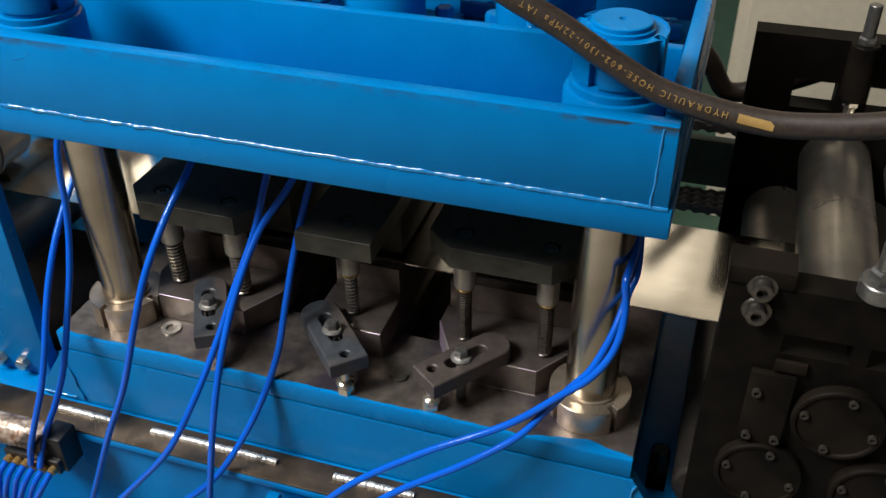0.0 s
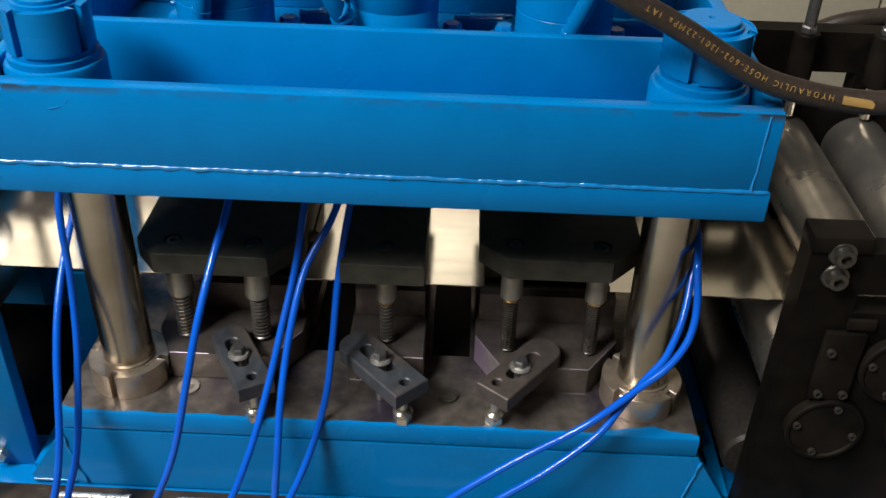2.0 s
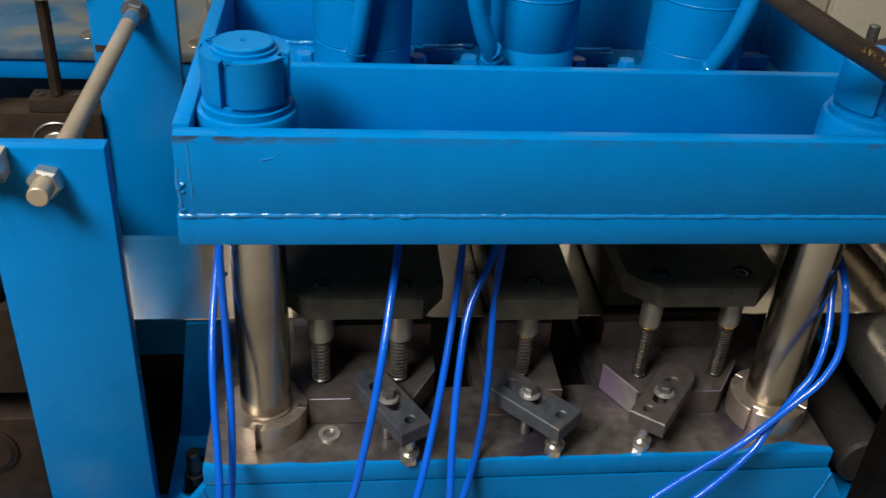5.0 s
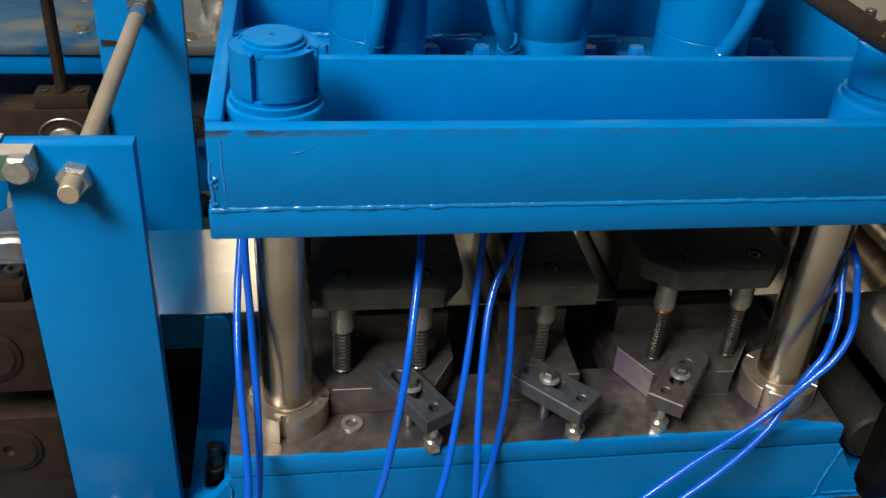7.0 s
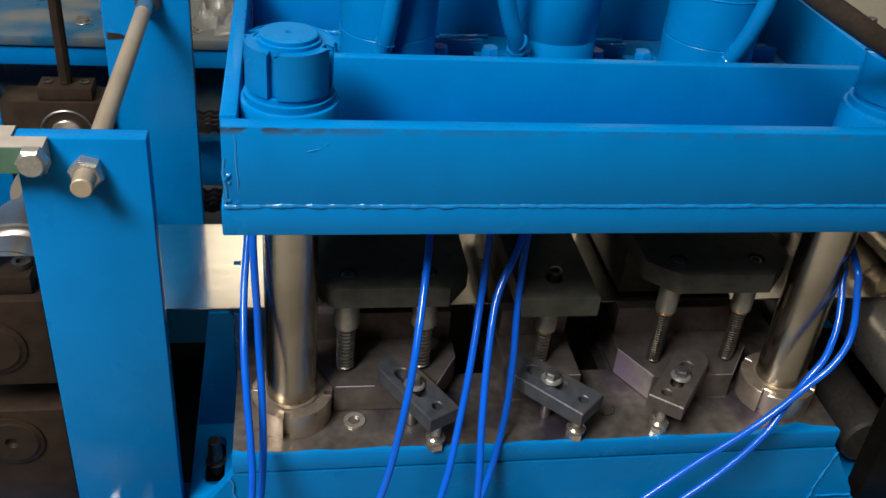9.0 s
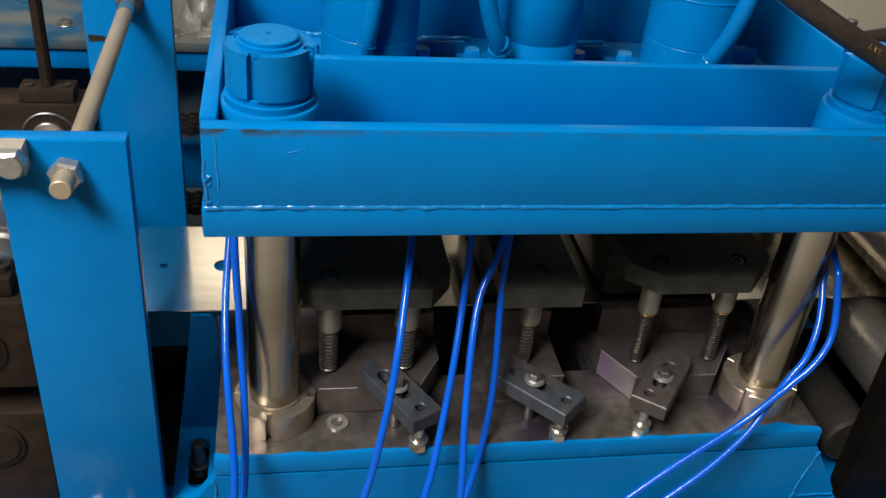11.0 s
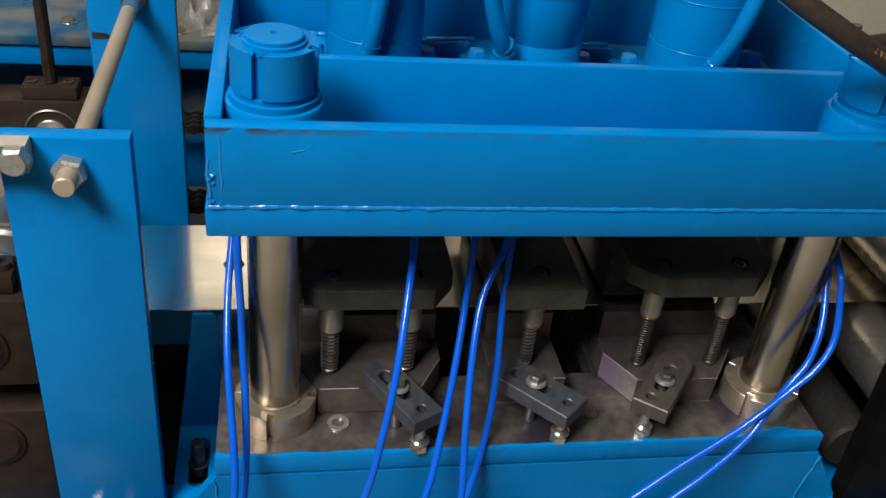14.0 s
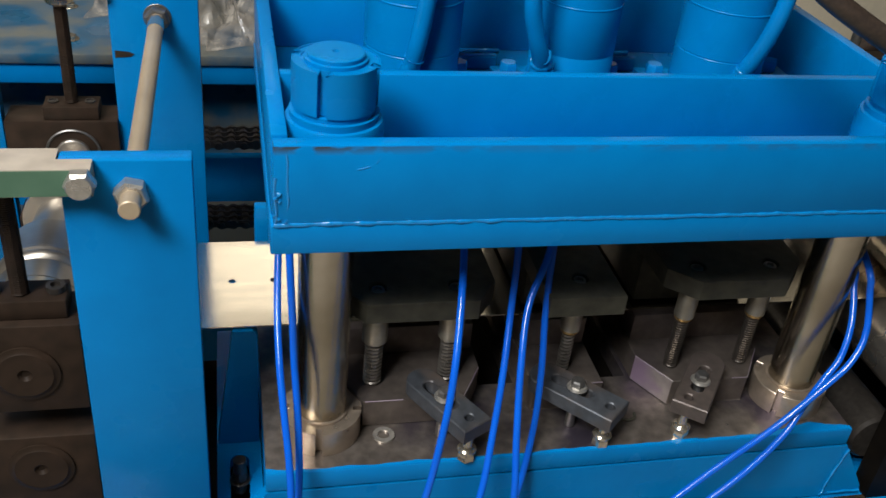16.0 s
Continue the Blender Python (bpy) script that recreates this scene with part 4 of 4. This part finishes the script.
part("upper_roll", turn([(0.030, 0.088), (0.0455, 0.090), (0.0475, 0.093), (0.0475, 0.119), (0.0462, 0.1195), (0.0462, 0.1205), (0.0475, 0.121), (0.0475, 0.150), (0.0505, 0.153), (0.0525, 0.157),
                         (0.0525, 0.160), (0.0500, 0.1615), (0.0500, 0.1635), (0.0525, 0.165), (0.0525, 0.170), (0.0480, 0.172), (0.0480, 0.225), (0.034, 0.227), (0.030, 0.30), (0.044, 0.302), (0.044, 0.312),
                         (0.022, 0.314), (0.020, 0.439)], (-0.2185, 0, 0.929), "y", 56), ROLL_STEEL, stand, "shiny turned forming roll")
part("lower_roll", turn([(0.020, 0.086), (0.020, 0.12), (0.068, 0.121), (0.068, 0.36), (0.020, 0.37), (0.020, 0.439)], (-0.2190, 0, 0.8045), "y", 48), ROLL_STEEL, stand, "shiny turned forming roll")
part("lower_rear_chock", box(-0.2985, -0.1640, 0.440, 0.490, BED_Z + 0.0005, 0.8515, 0.002), BROWN_CHOCK, stand)

# ---- levelling unit on the other side of the press ----
lev = thing("leveller", (1.0, 0.25, BED_Z), "black strip leveller with polished steel rolls", "leveller")
side = part("side_plate", prism([(0.7345, BED_Z + 0.0006), (1.46, BED_Z + 0.0006), (1.46, 1.0495), (0.7345, 1.0495)],
                                [[(0.788, 0.983), (0.844, 0.983), (0.844, 1.004), (0.788, 1.004)], [(0.857, 0.983), (0.925, 0.983), (0.925, 1.004), (0.857, 1.004)]],
                                -0.009, 0.019, axis="y"), BLACK_PLATE, lev, "black oxide side plate")
part("top_block", box(0.7335, 0.7870, -0.012, 0.021, 1.0498, 1.0665, 0.0012), BLACK_PLATE, side)
for x, z in ((0.7625, 1.0490), (0.7620, 1.0240)):
    part("socket_screw", turn([(0.0120, 0.0), (0.0130, -0.001), (0.0120, -0.003), (0.0088, -0.0032), (0.0086, -0.0115), (0.0046, -0.0118), (0.0043, -0.006)], (x, -0.0092, z), "y", 24), SCREW_GREY, side, "dark socket-head screw and washer")
part("guide_strip", box(0.7690, 0.807, -0.0165, -0.0092, 0.880, 0.9625, 0.0012), BLACK_PLATE, side)
part("notch_block", box(0.786, 0.813, -0.0140, -0.0092, 0.9655, 0.977, 0.001), BLACK_PLATE, side)
for x, z in ((0.7770, 0.941), (0.7765, 0.889), (0.8010, 0.889)):
    part("cap_screw", turn([(0.0042, 0.0), (0.0042, -0.004), (0.0024, -0.0042), (0.0022, -0.0015)], (x, -0.0167, z), "y", 16), SCREW_BLACK, side)
for x, z in ((0.7955, 0.840), (0.8490, 0.9205), (0.8975, 0.840), (0.9510, 0.9205), (0.9995, 0.840), (1.053, 0.9205)):
    cov = part("bearing_cover", turn([(0.0395, 0.0), (0.0395, -0.0085), (0.0380, -0.0100), (0.0352, -0.0100), (0.0342, -0.0080), (0.0040, -0.0080)], (x, -0.0092, z), "y", 44), BLACK_PLATE, side, "round black bearing cover")
    for k in range(4):
        a = math.radians(78 + 90 * k)
        part("cap_screw", turn([(0.0040, 0.0), (0.0040, -0.0035), (0.0022, -0.0037), (0.0020, -0.0015)], (x + 0.0300 * math.cos(a), -0.0173, z + 0.0300 * math.sin(a)), "y", 14), SCREW_BLACK, cov)
for x in (0.8525, 0.9545, 1.056):
    part("upper_roll", rod((x, 0.021, 0.9190), 0.0425, 0.445, "y", 48, 0.004), ROLL_STEEL, lev, "polished steel levelling roll")
    part("adjuster", hexhead((x, 0.005, 1.0650), 0.0125, 0.011, "z", 0.1, rod((x, 0.005, 1.0497), 0.018, 0.015, bm=rod((x, 0.005, 1.0760), 0.008, 0.03))), BOLT_DARK, side, "silver adjusting screw and nut")
for x in (0.799, 0.9010, 1.003):
    part("lower_roll", rod((x, 0.021, 0.8310), 0.0425, 0.445, "y", 48, 0.004), ROLL_STEEL, lev, "polished steel levelling roll")
part("pinch_roll", rod((0.7560, 0.036, 0.742), 0.034, 0.43, "y", 40, 0.004), SCREW_BLACK, lev, "dull steel lower support roll")
rear = part("rear_plate", prism([(0.7300, BED_Z + 0.0006), (1.46, BED_Z + 0.0006), (1.46, 1.077), (0.7300, 1.077)],
                                [[(0.785, 0.985), (0.835, 0.985), (0.835, 1.022), (0.785, 1.022)], [(0.872, 0.985), (0.935, 0.985), (0.935, 1.022), (0.872, 1.022)]],
                                0.468, 0.500, axis="y"), BLACK_PLATE, lev, "black oxide rear plate")
for x in (0.8525, 0.9545):
    part("screw_boss", turn([(0.0150, 1.012), (0.0165, 1.014), (0.0165, 1.080), (0.0150, 1.082)], (x, 0.452, 0), "z", 32), BLACK_PLATE, rear)
    part("screw", hexhead((x, 0.452, 1.0823), 0.0105, 0.009, "z", 0.3, rod((x, 0.452, 1.091), 0.0075, 0.038)), BOLT_DARK, rear, "adjusting screw with silver nut")
    part("lower_nut", hexhead((x, 0.452, 1.0118), 0.010, -0.010, "z", 0.3, rod((x, 0.452, 0.965), 0.007, 0.04)), ZINC, rear)
solo("spare_hose", tube([(0.637, 0.50, 1.064), (0.680, 0.52, 1.011), (0.709, 0.53, 0.966), (0.76, 0.54, 0.975), (0.82, 0.55, 1.0), (0.90, 0.555, 1.045), (0.98, 0.56, 1.066), (1.2, 0.6, 1.07)], 0.013, 16, 10), RUBBER,
     "black rubber hose lying behind the leveller", "hose")



# ---- chains, rails and table behind the press ----
def chain_drive(x0, x1, rail_x0, rail_x1, mat, label):
    """Two runs of triple chain with a steel rail between them, on brackets from the floor."""
    y = 0.655
    d = thing("chain_drive", ((x0 + x1) / 2, y, 0), label, "chain drive", "chain drives")
    part("rail", box(rail_x0, rail_x1, 0.70, 0.72, 0.717, 0.799, 0.002), mat, d)
    for x in (rail_x0 + 0.1, rail_x1 - 0.1):
        part("bracket", box(x - 0.03, x + 0.03, 0.7203, 0.74, 0.0, 0.78, 0.002), mat, d)
    link = bmesh.new()
    for k in range(4):
        pts = [(0.0075 * math.cos(a), 0.0085 * math.sin(a)) for a in [math.pi * (0.5 + j / 5) for j in range(6)]]
        pts += [(0.0095, -0.0055)] + [(0.019 + 0.0075 * math.cos(a), 0.0085 * math.sin(a)) for a in [math.pi * (-0.5 + j / 5) for j in range(6)]] + [(0.0095, 0.0055)]
        prism(pts, [], -0.024 + 0.016 * k, -0.0215 + 0.016 * k, link, axis="y")
    rod((0, -0.026, 0), 0.0055, 0.054, "y", 10, 0.0005, link)
    mesh = finish(link, CHAIN, "chain_link", (0, 0, 0))
    for z in (0.857, 0.714):
        for i in range(int((x1 - x0) / 0.019)):
            ob = new("chain_link", mesh)
            ob.parent = d
            ob.location = Vector((x0 + 0.019 * i, y + (0.0028 if i % 2 else 0), z)) - ORIGIN[d.name]


chain_drive(-0.12, 0.10, -1.0, 0.30, BLUE, "greasy black triple drive chains along a blue steel rail")
RAIL_GREEN = surface("oily_green_rail", (0.030, 0.046, 0.032), (0.018, 0.026, 0.019), (0.4, 0.6), scale=30, stains=8, relief=0.08)
chain_drive(0.58, 0.79, 0.301, 1.5, RAIL_GREEN, "greasy black triple drive chains along a dull green rail")
table = thing("side_table", (-0.3, 1.1, 0), "blue steel side table with scuffed top, grey reflection painted in", "table")
part("tabletop", box(-1.3, 0.05, 0.82, 1.6, 0.907, 0.925, 0.003), TABLE_BLUE, table)
part("apron", box(-1.3, 0.05, 0.826, 0.842, 0.872, 0.9068, 0.002), BLUE, table)
part("back_panel", box(-1.3, 0.05, 0.90, 0.912, 0.10, 0.9068, 0.002), TABLE_BLUE, table)
for x in (-1.25, -0.02):
    for y in (0.94, 1.5):
        part("leg", box(x - 0.025, x + 0.025, y - 0.025, y + 0.025, 0.0, 0.9068, 0.002), BLUE, table)
for x, y in ((-0.280, 0.886), (-0.300, 1.043), (-0.10, 0.857)):
    part("screw", hexhead((x, y, 0.9268), 0.011, 0.006, "z", 0.4, rod((x, y, 0.9251), 0.015, 0.0015)), ZINC, table)


def film(x0, x1, y0, y1, z, height, seed, label):
    bm = bmesh.new()
    nx, ny = 46, 40
    grid = []
    for i in range(nx + 1):
        row = []
        for j in range(ny + 1):
            u, v = i / nx, j / ny
            edge = min(u, 1 - u, v, 1 - v)
            wob = noise.noise((u * 4 + seed, v * 4, seed)) * 0.03
            h = abs(noise.turbulence((u * 3.2 + seed, v * 3.2, seed), 4, False)) * height * min(1, edge * 7) + 0.001
            row.append(bm.verts.new((x0 + (x1 - x0) * u + wob, y0 + (y1 - y0) * v + wob, z + h)))
        grid.append(row)
    for i in range(nx):
        for j in range(ny):
            bm.faces.new((grid[i][j], grid[i + 1][j], grid[i + 1][j + 1], grid[i][j + 1]))
    solo("plastic_film", bm, FILM, label, "plastic film")


film(-0.115, 0.04, 0.85, 1.28, 0.9255, 0.075, 2.3, "crumpled clear plastic film on the blue table")
film(-0.265, -0.165, 0.99, 1.4, 0.9255, 0.045, 8.1, "wet-looking clear plastic film spread on the table")
cab = thing("control_cabinet", (1.5, 2.0, 0), "tall beige steel control cabinet", "cabinet")
part("body", box(0.705, 2.3, 1.75, 2.3, 0.0, 2.3, 0.006), CABINET, cab)
part("door", box(0.735, 1.49, 1.735, 1.7495, 0.1, 2.26, 0.003), CABINET, cab)
part("door", box(1.51, 2.27, 1.735, 1.7495, 0.1, 2.26, 0.003), CABINET, cab)
part("handle", box(1.44, 1.465, 1.715, 1.7345, 0.95, 1.10, 0.004), BLACK_PLASTIC, cab)


def motions():
    """The strip feeds on in steps; the narrow die strikes once."""
    feed = [(0, 0.003), (7.5, 0.003), (8.2, 0.002), (8.4, 0.0), (8.8, -0.0008), (9.0, -0.002), (9.4, -0.0028), (9.6, -0.0063), (9.8, -0.0136), (10.0, -0.0216), (10.2, -0.031),
            (11.0, -0.067), (11.6, -0.097), (12.0, -0.107), (12.3, -0.1085), (12.5, -0.1086), (12.7, -0.1105), (12.9, -0.1180), (13.1, -0.1305), (13.3, -0.1458), (13.5, -0.1647), (13.7, -0.1877),
            (13.9, -0.2118), (14.1, -0.2332), (14.3, -0.250), (14.5, -0.2591), (14.7, -0.2650), (15.0, -0.2815), (15.3, -0.2963), (15.6, -0.3100), (16.0, -0.3261)]
    walk(strip, [(t, pose(d, HOLE_Y, STRIP_Z)) for t, d in feed])
    x, y, z = mid_plate.location
    stroke = [(0, 0), (0.3, 0), (0.4, -0.014), (0.5, -0.024), (0.6, -0.012), (0.7, -0.002), (0.8, 0), (8.8, 0), (8.9, 0), (9.0, -0.013), (9.1, -0.023), (9.2, -0.009), (9.3, 0), (9.4, 0), (16.0, 0)]
    walk(mid_plate, [(t, pose(x, y, z + d)) for t, d in stroke])


motions()
